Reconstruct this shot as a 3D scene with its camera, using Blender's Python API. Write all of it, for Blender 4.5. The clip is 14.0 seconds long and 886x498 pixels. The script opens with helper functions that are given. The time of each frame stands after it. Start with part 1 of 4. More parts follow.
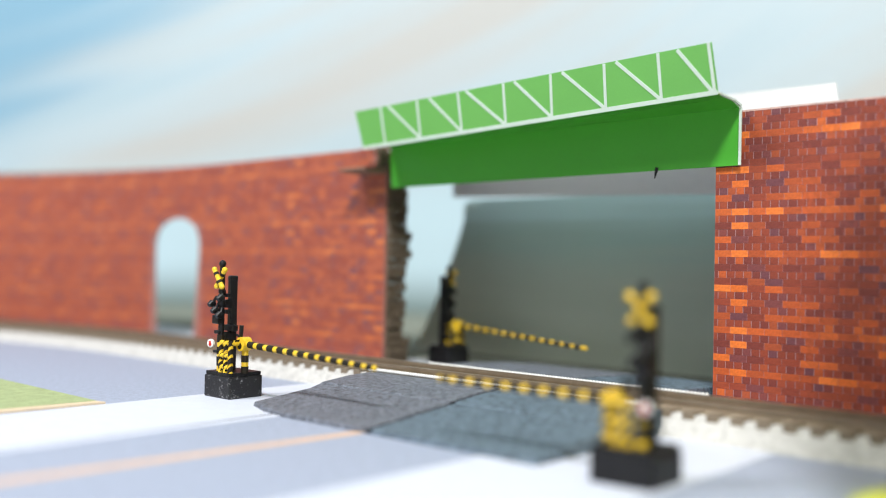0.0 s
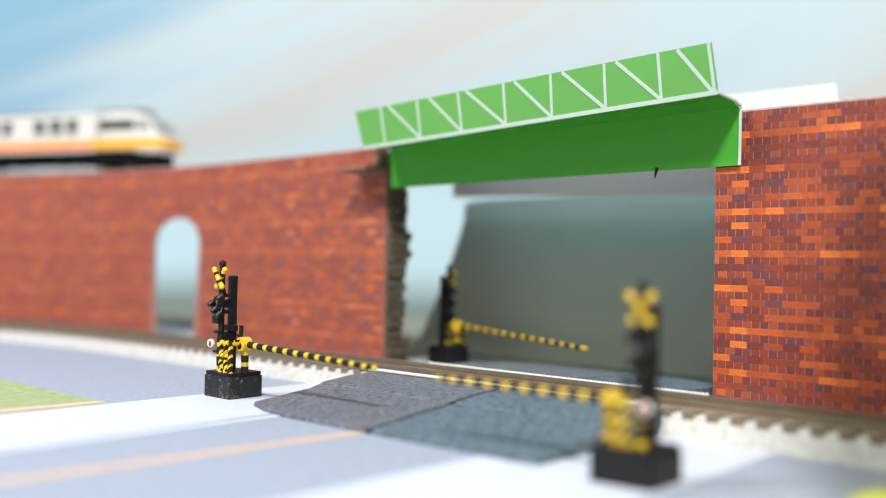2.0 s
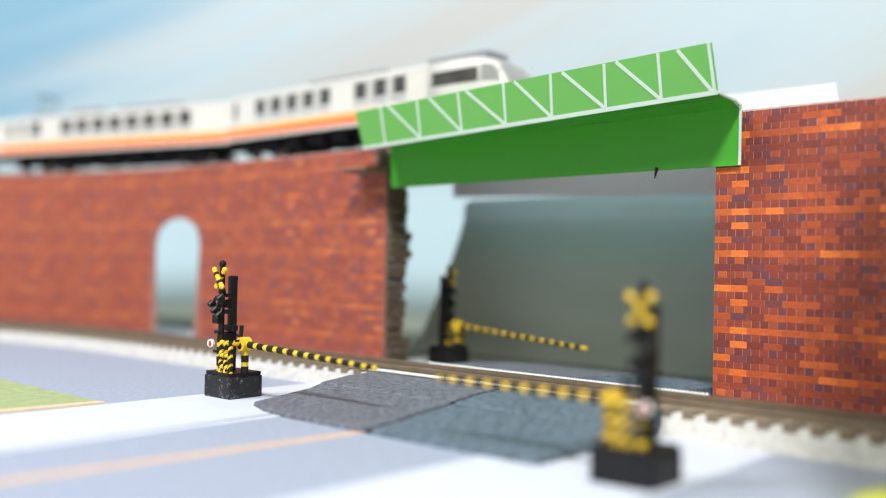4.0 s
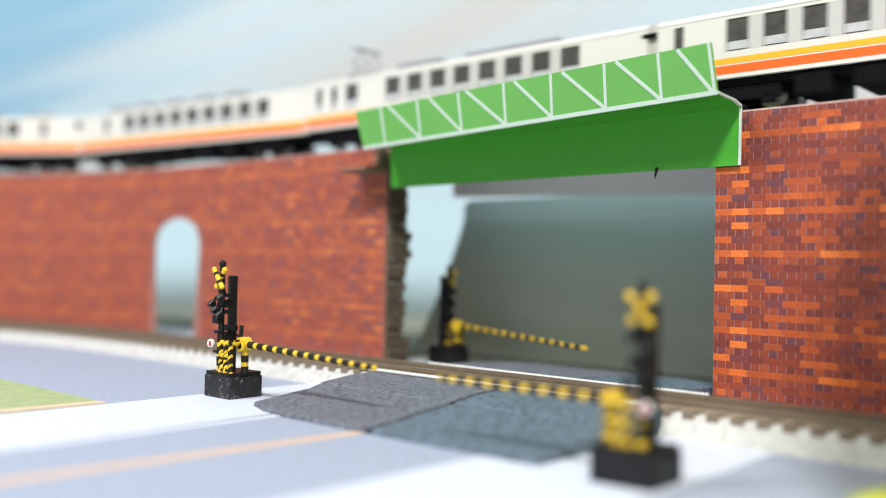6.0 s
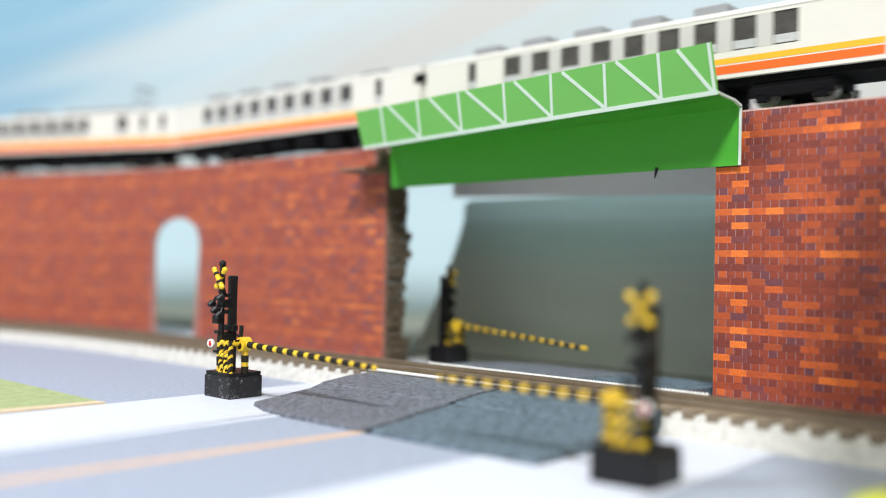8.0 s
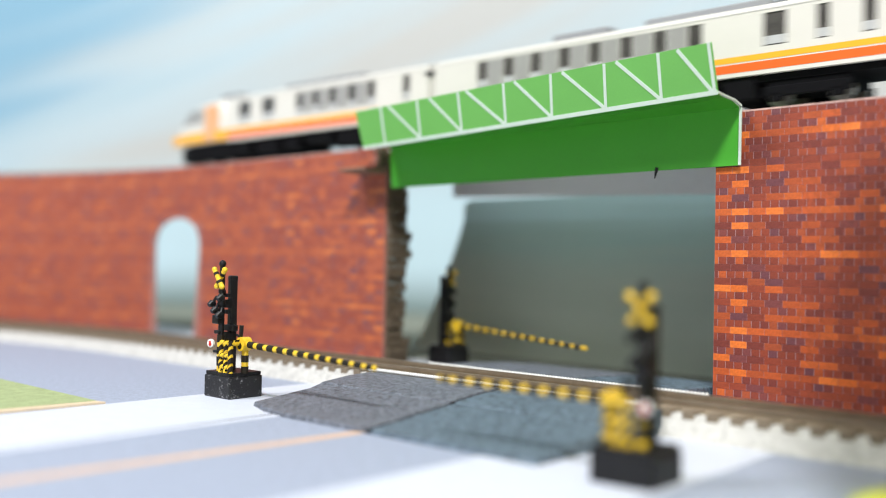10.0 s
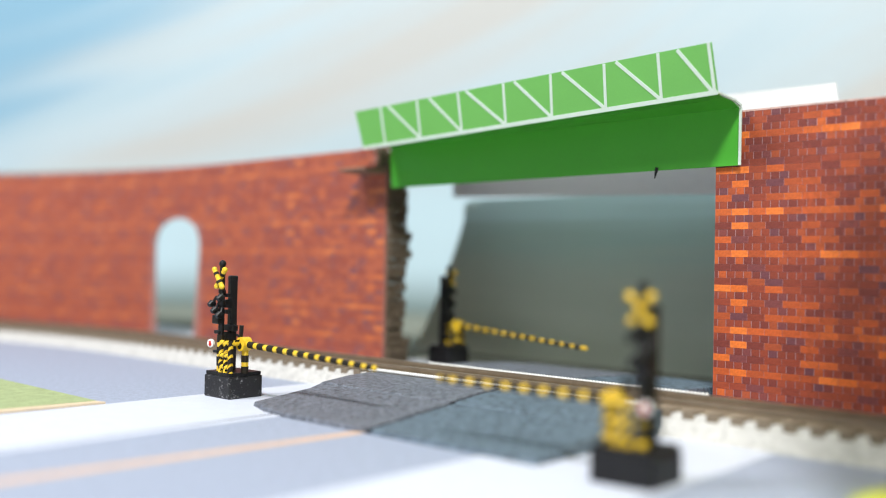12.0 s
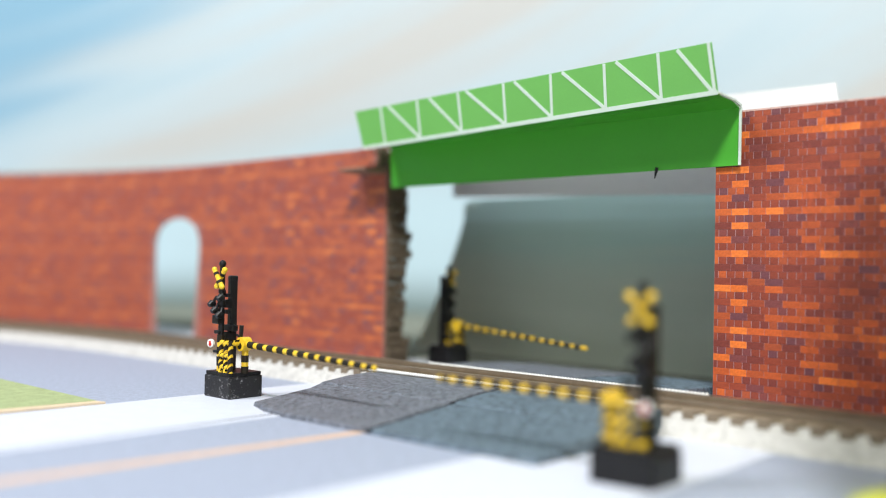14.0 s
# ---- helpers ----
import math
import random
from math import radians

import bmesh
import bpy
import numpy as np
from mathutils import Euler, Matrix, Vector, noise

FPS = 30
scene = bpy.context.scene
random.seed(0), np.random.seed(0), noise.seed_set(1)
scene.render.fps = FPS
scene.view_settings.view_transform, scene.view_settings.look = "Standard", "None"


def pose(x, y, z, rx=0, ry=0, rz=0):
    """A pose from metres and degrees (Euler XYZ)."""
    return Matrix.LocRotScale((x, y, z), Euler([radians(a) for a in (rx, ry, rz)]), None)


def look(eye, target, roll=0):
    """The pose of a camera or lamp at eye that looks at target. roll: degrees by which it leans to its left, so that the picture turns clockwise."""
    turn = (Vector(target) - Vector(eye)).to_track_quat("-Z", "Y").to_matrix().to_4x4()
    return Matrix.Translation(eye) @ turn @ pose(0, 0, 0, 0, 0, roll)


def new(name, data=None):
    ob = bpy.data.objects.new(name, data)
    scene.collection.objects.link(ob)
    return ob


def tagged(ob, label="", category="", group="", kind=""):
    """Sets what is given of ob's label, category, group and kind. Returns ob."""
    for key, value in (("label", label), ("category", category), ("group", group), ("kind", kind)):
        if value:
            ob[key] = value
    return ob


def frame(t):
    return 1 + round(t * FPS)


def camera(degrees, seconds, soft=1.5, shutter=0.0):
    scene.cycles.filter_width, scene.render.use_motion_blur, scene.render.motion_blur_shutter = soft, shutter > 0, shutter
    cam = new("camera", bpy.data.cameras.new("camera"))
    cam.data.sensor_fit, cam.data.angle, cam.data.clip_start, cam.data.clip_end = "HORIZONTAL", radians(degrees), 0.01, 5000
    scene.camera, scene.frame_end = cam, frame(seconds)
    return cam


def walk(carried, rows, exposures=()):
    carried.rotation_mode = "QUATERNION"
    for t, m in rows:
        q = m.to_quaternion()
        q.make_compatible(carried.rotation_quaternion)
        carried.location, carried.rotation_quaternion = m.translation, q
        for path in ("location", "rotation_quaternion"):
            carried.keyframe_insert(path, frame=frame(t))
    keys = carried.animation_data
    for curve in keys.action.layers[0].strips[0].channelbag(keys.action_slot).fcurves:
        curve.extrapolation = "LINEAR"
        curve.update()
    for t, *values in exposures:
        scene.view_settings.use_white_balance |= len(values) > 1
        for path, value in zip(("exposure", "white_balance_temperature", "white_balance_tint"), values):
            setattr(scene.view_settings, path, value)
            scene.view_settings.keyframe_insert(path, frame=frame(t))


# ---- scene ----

SECONDS = 14.0
cam = camera(51.05, SECONDS, soft=1.1, shutter=0.5)
cam.data.dof.use_dof = True
cam.data.dof.focus_distance = 0.210
cam.data.dof.aperture_fstop = 6.2
EYE = (0, 0, 0.0307)
STAND = look(EYE, (0, 1, 0.0307 + 0.0190), 1.115)
walk(cam, [(0, STAND), (SECONDS, STAND)])
scene.view_settings.exposure = 0.08

# ---- light: one lamp of the room behind the camera, and the bright room itself ----
world = bpy.data.worlds.new("room_light")
scene.world = world
world.use_nodes = True
world.node_tree.nodes["Background"].inputs[0].default_value = (0.90, 0.97, 1.0, 1)
world.node_tree.nodes["Background"].inputs[1].default_value = 0.25


def room_lamp(place, watts, size, colour):
    data = bpy.data.lights.new("room_lamp", "AREA")
    data.energy, data.shape, data.size, data.color = watts, "DISK", size, colour
    ob = new("room_lamp", data)
    ob.matrix_basis = look(place, (0.02, 0.23, 0.04))
    return ob


room_lamp((-0.06, -0.60, 0.98), 15.2, 0.20, (1.0, 0.992, 0.995))
room_lamp((-0.38, 0.06, 0.52), 2.3, 0.15, (1.0, 0.992, 0.995))

MM = 0.001


# ---- materials ----
def material(name, colour, rough=0.6, metal=0.0, vary=0.12, scale=300.0, bump=0.1, fine=2500.0, spec=0.5):
    """A painted or printed surface with blotches at two scales and a fine relief."""
    m = bpy.data.materials.new(name)
    m.use_nodes = True
    nt = m.node_tree
    n, l = nt.nodes, nt.links
    b = n["Principled BSDF"]
    b.inputs["Roughness"].default_value = rough
    b.inputs["Metallic"].default_value = metal
    b.inputs["Specular IOR Level"].default_value = spec
    co = n.new("ShaderNodeTexCoord")
    big, small = n.new("ShaderNodeTexNoise"), n.new("ShaderNodeTexNoise")
    big.inputs["Scale"].default_value, small.inputs["Scale"].default_value = scale, fine
    big.inputs["Detail"].default_value = 5
    l.new(co.outputs["Object"], big.inputs["Vector"])
    l.new(co.outputs["Object"], small.inputs["Vector"])
    add = n.new("ShaderNodeMath")
    add.operation = "ADD"
    l.new(big.outputs["Fac"], add.inputs[0])
    l.new(small.outputs["Fac"], add.inputs[1])
    ramp = n.new("ShaderNodeMapRange")
    ramp.inputs["From Min"].default_value, ramp.inputs["From Max"].default_value = 0.6, 1.4
    ramp.inputs["To Min"].default_value, ramp.inputs["To Max"].default_value = 1 - vary, 1 + vary
    l.new(add.outputs[0], ramp.inputs["Value"])
    mul = n.new("ShaderNodeVectorMath")
    mul.operation = "SCALE"
    mul.inputs[0].default_value = colour
    l.new(ramp.outputs["Result"], mul.inputs["Scale"])
    l.new(mul.outputs["Vector"], b.inputs["Base Color"])
    if bump:
        bp = n.new("ShaderNodeBump")
        bp.inputs["Strength"].default_value, bp.inputs["Distance"].default_value = bump, 0.0002
        l.new(small.outputs["Fac"], bp.inputs["Height"])
        l.new(bp.outputs["Normal"], b.inputs["Normal"])
    return m


def tones(name, stops, rough=0.55, by="island", grain=0.26, fine=1800.0, bump=0.1):
    """Pieces of several tones: each piece takes its own from a row of (position, colour)."""
    m = material(name, (1, 1, 1), rough, 0, grain, 800.0, bump, fine)
    n, l = m.node_tree.nodes, m.node_tree.links
    if by == "island":
        src = n.new("ShaderNodeNewGeometry").outputs["Random Per Island"]
    else:
        src = n.new("ShaderNodeObjectInfo").outputs["Random"]
    ramp = n.new("ShaderNodeValToRGB")
    ramp.color_ramp.interpolation = "CONSTANT"
    els = ramp.color_ramp.elements
    els[0].position, els[0].color = stops[0][0], (*stops[0][1], 1)
    els[1].position, els[1].color = stops[1][0], (*stops[1][1], 1)
    for p, c in stops[2:]:
        e = els.new(p)
        e.color = (*c, 1)
    l.new(src, ramp.inputs["Fac"])
    scl = [x for x in n if x.bl_idname == "ShaderNodeVectorMath"][0]
    l.new(ramp.outputs["Color"], scl.inputs[0])
    return m


PAPER_WHITE = material("white_paper", (0.64, 0.68, 0.78), 0.6, vary=0.07, bump=0.05)
ASPHALT = material("printed_asphalt", (0.35, 0.395, 0.50), 0.65, vary=0.22, scale=700, fine=2100)
ORANGE_LINE = material("orange_print", (0.72, 0.49, 0.34), 0.6, vary=0.12)
GRASS = material("printed_grass", (0.36, 0.43, 0.21), 0.7, vary=0.25, scale=400)
BEIGE = material("beige_card", (0.75, 0.60, 0.42), 0.7)
TABLE = material("table_board", (0.62, 0.64, 0.68), 0.6)
MORTAR = material("brick_joint", (0.38, 0.225, 0.24), 0.6, vary=0.2)
RED_TONES = [(0.0, (0.25, 0.045, 0.022)), (0.28, (0.29, 0.051, 0.023)), (0.5, (0.20, 0.038, 0.026)), (0.72, (0.33, 0.060, 0.023)), (0.9, (0.38, 0.074, 0.024))]
ORANGE_TONES = [(0.0, (0.70, 0.150, 0.022)), (0.35, (0.58, 0.11, 0.022)), (0.7, (0.80, 0.19, 0.03))]
DULL_ORANGE_TONES = [(0.0, (0.50, 0.092, 0.020)), (0.4, (0.43, 0.080, 0.020)), (0.75, (0.57, 0.115, 0.022))]
PURPLE_TONES = [(0.0, (0.20, 0.050, 0.048)), (0.4, (0.16, 0.047, 0.056)), (0.75, (0.22, 0.050, 0.042))]
BRICKS = [tones(n, t, by="island") for n, t in (("red_brick", RED_TONES), ("orange_brick", ORANGE_TONES), ("purple_brick", PURPLE_TONES), ("dull_orange_brick", DULL_ORANGE_TONES))]
# same brick print for the left wall, its stronger light and haze mixed into the colours
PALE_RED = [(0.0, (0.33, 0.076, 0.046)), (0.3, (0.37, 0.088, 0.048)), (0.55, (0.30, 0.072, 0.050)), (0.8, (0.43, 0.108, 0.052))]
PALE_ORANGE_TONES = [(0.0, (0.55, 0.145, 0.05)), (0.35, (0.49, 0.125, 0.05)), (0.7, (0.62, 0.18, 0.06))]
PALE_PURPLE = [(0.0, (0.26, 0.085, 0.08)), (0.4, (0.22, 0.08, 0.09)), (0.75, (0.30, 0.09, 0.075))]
LIT_TONES = [("lit_red_brick", PALE_RED), ("lit_orange_brick", PALE_ORANGE_TONES), ("lit_purple_brick", PALE_PURPLE), ("lit_dull_orange_brick", [(0.0, (0.47, 0.120, 0.050)), (0.5, (0.42, 0.105, 0.050))])]
LIT_BRICKS = [tones(n, t, by="island") for n, t in LIT_TONES]
LIT_PIECES = [tones(n + "_piece", t, by="object") for n, t in LIT_TONES]
LIT_JOINT = material("lit_brick_joint", (0.40, 0.19, 0.16), 0.6, vary=0.2)
BRICK_PIECES = [tones(n, t, by="object") for n, t in (("red_brick_piece", RED_TONES), ("orange_brick_piece", ORANGE_TONES), ("purple_brick_piece", PURPLE_TONES), ("dull_orange_brick_piece", DULL_ORANGE_TONES))]
PAPER_EDGE = material("paper_edge", (0.56, 0.36, 0.32), 0.8, vary=0.35, scale=500)
STONE = tones("dark_stone", [(0, (0.050, 0.035, 0.021)), (0.4, (0.080, 0.057, 0.034)), (0.7, (0.11, 0.080, 0.050))], 0.9, bump=0.6)
GREEN = material("green_card", (0.07, 0.42, 0.032), 0.42, vary=0.04, scale=80, bump=0.03)
GREEN_LIGHT = material("light_green_card", (0.165, 0.50, 0.105), 0.45, vary=0.04, scale=80, bump=0.03)
CARD_LINE = material("pale_print", (0.68, 0.80, 0.72), 0.5, vary=0.04)
CARD_BACK = material("white_card", (0.72, 0.72, 0.72), 0.7, vary=0.03)
RUBBER = material("dark_plate", (0.140, 0.155, 0.185), 0.55, vary=1.0, scale=900, bump=1.0, fine=3200, spec=0.55)
RUBBER_BLUE = material("blue_grey_plate", (0.110, 0.155, 0.195), 0.55, vary=0.9, scale=700, bump=1.0, fine=3200, spec=0.55)
GUTTER = material("grey_gutter", (0.20, 0.22, 0.26), 0.7, vary=0.2)
BALLAST = material("pale_ballast", (0.57, 0.56, 0.53), 0.9, vary=0.3, scale=500, bump=0.9, fine=2600)
TIE = material("brown_sleeper", (0.21, 0.165, 0.115), 0.75, vary=0.25)
TRACK_BED = material("brown_track_bed", (0.30, 0.245, 0.175), 0.85, vary=0.25, bump=0.7)
RAIL = material("tarnished_rail", (0.33, 0.27, 0.20), 0.4, metal=0.6, vary=0.2)
BEAD = material("pale_bead", (0.82, 0.82, 0.80), 0.4, vary=0.05)
BLACK = material("black_plastic", (0.008, 0.008, 0.009), 0.42, vary=0.5, scale=700, bump=0.3, spec=0.35)
DUSTY = material("dusty_black_plastic", (0.012, 0.012, 0.014), 0.5, vary=0.5, bump=0.4)
dn, dl = DUSTY.node_tree.nodes, DUSTY.node_tree.links
dust = dn.new("ShaderNodeTexNoise")
dust.inputs["Scale"].default_value, dust.inputs["Detail"].default_value, dust.inputs["Roughness"].default_value = 700, 8, 0.75
dust_at = dn.new("ShaderNodeTexCoord")
dl.new(dust_at.outputs["Object"], dust.inputs["Vector"])
dust_ramp = dn.new("ShaderNodeMapRange")
dl.new(dust.outputs["Fac"], dust_ramp.inputs["Value"])
dust_ramp.inputs["From Min"].default_value, dust_ramp.inputs["From Max"].default_value = 0.56, 0.68
dust_mix = dn.new("ShaderNodeMix")
dust_mix.data_type = "RGBA"
dl.new(dust_ramp.outputs["Result"], dust_mix.inputs["Factor"])
dust_mix.inputs["A"].default_value, dust_mix.inputs["B"].default_value = (0.012, 0.012, 0.014, 1), (0.42, 0.42, 0.42, 1)
dl.new(dust_mix.outputs["Result"], dn["Principled BSDF"].inputs["Base Color"])
YELLOW = material("yellow_paint", (0.84, 0.55, 0.03), 0.38, vary=0.16, scale=900)
ROOF_BLACK = material("black_stripe", (0.016, 0.012, 0.006), 0.6, vary=0.3, spec=0.3)
CREAM = material("cream_body", (0.70, 0.68, 0.62), 0.3, vary=0.03, bump=0.02)
STRIPE_YELLOW = material("yellow_orange_stripe", (0.90, 0.44, 0.03), 0.3, vary=0.03, bump=0)
STRIPE_RED = material("red_orange_stripe", (0.85, 0.14, 0.02), 0.3, vary=0.03, bump=0)
ROOF_GREY = material("grey_roof", (0.27, 0.28, 0.29), 0.5, vary=0.06)
UNDER = material("black_underframe", (0.005, 0.005, 0.006), 0.8, vary=0.4, spec=0.08)
GLASS_DARK = material("dark_window_glass", (0.075, 0.070, 0.064), 0.12, vary=0.5, scale=260, bump=0)
STEEL = material("wheel_steel", (0.35, 0.33, 0.30), 0.35, metal=0.8)
WIRE = material("grey_wire", (0.25, 0.26, 0.28), 0.4, metal=0.5)
HILL_FLOOR = material("grey_green_sheet", (0.27, 0.285, 0.235), 1.0, vary=0.1, scale=40, spec=0.0)
PILLAR = material("grey_pillar", (0.54, 0.53, 0.50), 0.35, vary=0.05)
SEAT_WHITE = material("white_seat_cover", (0.50, 0.51, 0.51), 0.7, vary=0.2)
BELLOWS = material("pale_bellows", (0.55, 0.53, 0.48), 0.7, vary=0.06)
GREY_PANEL = material("grey_pane", (0.33, 0.325, 0.31), 0.3, vary=0.1)
PALE_ORANGE = material("orange_band", (0.74, 0.40, 0.20), 0.35, vary=0.04)
RED_PRINT = material("red_print", (0.7, 0.03, 0.02), 0.5)
YELLOW_GREEN = material("yellow_green_plastic", (0.62, 0.66, 0.03), 0.4)


# ---- meshes ----
def mesh_of(name, bm, mat):
    me = bpy.data.meshes.new(name)
    bm.to_mesh(me)
    bm.free()
    me.materials.append(mat)
    return me


def part(name, bm, mat, parent=None, label="", smooth=False):
    me = mesh_of(name, bm, mat)
    if smooth:
        for p in me.polygons:
            p.use_smooth = True
    ob = new(name, me)
    ob.parent = parent
    if label:
        ob["label"] = label
    return ob


def thing(name, m, label, category, group="", kind=""):
    ob = new(name)
    ob.empty_display_size = 0.005
    ob.matrix_basis = m
    return tagged(ob, label, category, group, kind)


def box(bm, x0, x1, y0, y1, z0, z1, m=None, bevel=0.0):
    """A box in millimetres."""
    vs = [bm.verts.new(Vector((x, y, z)) * MM) for z in (z0, z1) for x, y in ((x0, y0), (x1, y0), (x1, y1), (x0, y1))]
    fs = [(3, 2, 1, 0), (4, 5, 6, 7), (0, 1, 5, 4), (1, 2, 6, 5), (2, 3, 7, 6), (3, 0, 4, 7)]
    faces = [bm.faces.new([vs[i] for i in f]) for f in fs]
    if bevel:
        bmesh.ops.bevel(bm, geom=list({e for f in faces for e in f.edges}), offset=bevel * MM, segments=2, affect="EDGES", profile=0.5)
    elif m:
        bmesh.ops.transform(bm, matrix=m, verts=vs)
    return vs


def rod(bm, a, b, r, r2=None, sides=8):
    """A rod from a to b, in millimetres."""
    a, b = Vector(a) * MM, Vector(b) * MM
    d = b - a
    q = d.to_track_quat("Z", "Y").to_matrix().to_4x4()
    bmesh.ops.create_cone(bm, cap_ends=True, segments=sides, radius1=r * MM, radius2=(r if r2 is None else r2) * MM,
                          depth=d.length, matrix=Matrix.Translation((a + b) / 2) @ q)


def ball(bm, c, r, sub=2, sc=(1, 1, 1)):
    bmesh.ops.create_icosphere(bm, subdivisions=sub, radius=r * MM, matrix=Matrix.Translation(Vector(c) * MM) @ Matrix.Diagonal((*sc, 1)))


def sweep(bm, rings, closed=True, caps=True):
    """Skin between rings of points (metres)."""
    rows = [[bm.verts.new(p) for p in r] for r in rings]
    k = len(rows[0])
    for a, b in zip(rows, rows[1:]):
        for i in range(k if closed else k - 1):
            bm.faces.new((a[i], a[(i + 1) % k], b[(i + 1) % k], b[i]))
    if caps and closed:
        bm.faces.new(rows[0][::-1])
        bm.faces.new(rows[-1])
    return rows


# ---- the line of the viaduct: straight, then curving round on both sides ----
X0, Y0, TURN = 135.03, 173.47, 0.7290
S_CURVE, S_BACK, RADIUS = 264.5, -260.0, 368.0
TOP = 66.6      # top of the viaduct walls
FACE = 22.1     # from the line to the face of the wall


def heading(s):
    if s > S_CURVE:
        return TURN - (s - S_CURVE) / RADIUS
    if s < S_BACK:
        return TURN - (s - S_BACK) / RADIUS
    return TURN


def line(s, off=0.0, z=0.0):
    """A point by its way along the line, its distance towards the inside and its height, in metres."""
    e = min(max(s, S_BACK), S_CURVE)
    x, y = X0 - math.cos(TURN) * e, Y0 + math.sin(TURN) * e
    a = heading(s)
    x += RADIUS * (math.sin(a) - math.sin(TURN))
    y += RADIUS * (math.cos(a) - math.cos(TURN))
    return Vector((x - off * math.sin(a), y - off * math.cos(a), z)) * MM


def span(s0, s1, step):
    n = max(1, math.ceil(abs(s1 - s0) / step))
    return [s0 + (s1 - s0) * i / n for i in range(n + 1)]


def along(bm, s0, s1, profile, step=6.0):
    """A profile of (off, z) swept along the line."""
    sweep(bm, [[line(s, o, z) for o, z in profile] for s in span(s0, s1, step)])


def local(s, off=0.0, z=0.0):
    """The pose at a place of the line: x along it towards the train's front, y away from the inside."""
    p = line(s, off, z)
    return Matrix.Translation(p) @ Matrix.Rotation(-heading(s), 4, "Z")


# ---- the table and the printed sheets on it ----
def sheet(name, corners, z, mat, label, category, thick=0.25, kind="", parent=None):
    """A thin sheet lying flat, from corners (s, off) in millimetres."""
    bm = bmesh.new()
    pts = []
    for (s0, o0), (s1, o1) in zip(corners, corners[1:] + corners[:1]):
        n = max(1, int(abs(s1 - s0) // 12))
        pts += [(s0 + (s1 - s0) * i / n, o0 + (o1 - o0) * i / n) for i in range(n)]
    low = [bm.verts.new(line(s, o, z)) for s, o in pts]
    top = [bm.verts.new(line(s, o, z + thick)) for s, o in pts]
    bm.faces.new(low[::-1])
    bm.faces.new(top)
    k = len(pts)
    for i in range(k):
        bm.faces.new((low[i], low[(i + 1) % k], top[(i + 1) % k], top[i]))
    bmesh.ops.recalc_face_normals(bm, faces=bm.faces)
    ob = part(name, bm, mat, parent)
    return tagged(ob, label, category, "", kind)


bm = bmesh.new()
box(bm, -1100, 1100, -1000, 1200, -25, -0.6, bevel=3)
tagged(part("ground", bm, TABLE), "pale grey board of the table top", "table top", "", "structure")

sheet("asphalt_sheet", [(420, 30), (420, 250), (168, 250), (168, 30)], -0.6, ASPHALT, "speckled blue-grey printed asphalt paper beside the road", "paper sheet", 0.6)
sheet("asphalt_sheet", [(48.5, 40), (49.5, 200), (-120, 200), (-120, 40)], -0.6, ASPHALT, "blue-grey printed paper beside the crossing", "paper sheet", 0.6)
road = thing("road", Matrix(), "printed paper road with white edges and an orange centre line", "road", "", "structure")
sheet("road_surface", [(133, -60), (137, 260), (80, 260), (82, -60)], -0.6, ASPHALT, "", "", 0.62, "", road)
sheet("road_edge", [(168, -60), (172, 260), (137.3, 260), (137, -60)], -0.6, PAPER_WHITE, "", "", 0.68, "", road)
sheet("road_edge", [(134.6, -60), (137, 260), (135, 260), (131.6, -60)], -0.6, PAPER_WHITE, "", "", 0.72, "", road)
sheet("gutter_line", [(137, -60), (139.3, 260), (137, 260), (134.6, -60)], -0.6, GUTTER, "", "", 0.66, "", road)
sheet("road_edge", [(81.6, -60), (80.5, 260), (47, 260), (48.5, -60)], -0.6, PAPER_WHITE, "", "", 0.68, "", road)
sheet("centre_line", [(107.4, 60), (120, 200), (116.5, 200), (105, 60)], 0.02, ORANGE_LINE, "faded orange line", "", 0.06, "", road)
grass = sheet("grass_mat", [(340, 118.5), (340, 240), (182, 240), (173, 119.5)], 0, GRASS, "flat green grass mat with a bare beige edge", "grass mat", 0.55)
sheet("mat_edge", [(181.5, 240), (177, 240), (170.5, 118.8), (173.2, 119.6)], 0, BEIGE, "beige cut edge", "", 0.5, "", grass)
sheet("floor_sheet", [(255, -8), (470, -70), (470, -229), (-100, -229), (-100, -8)], -0.6, HILL_FLOOR, "dull grey-green sheet on the table behind the viaduct", "paper sheet", 0.75)

# ---- the painted scenery board behind everything ----
BOARD = -230.0


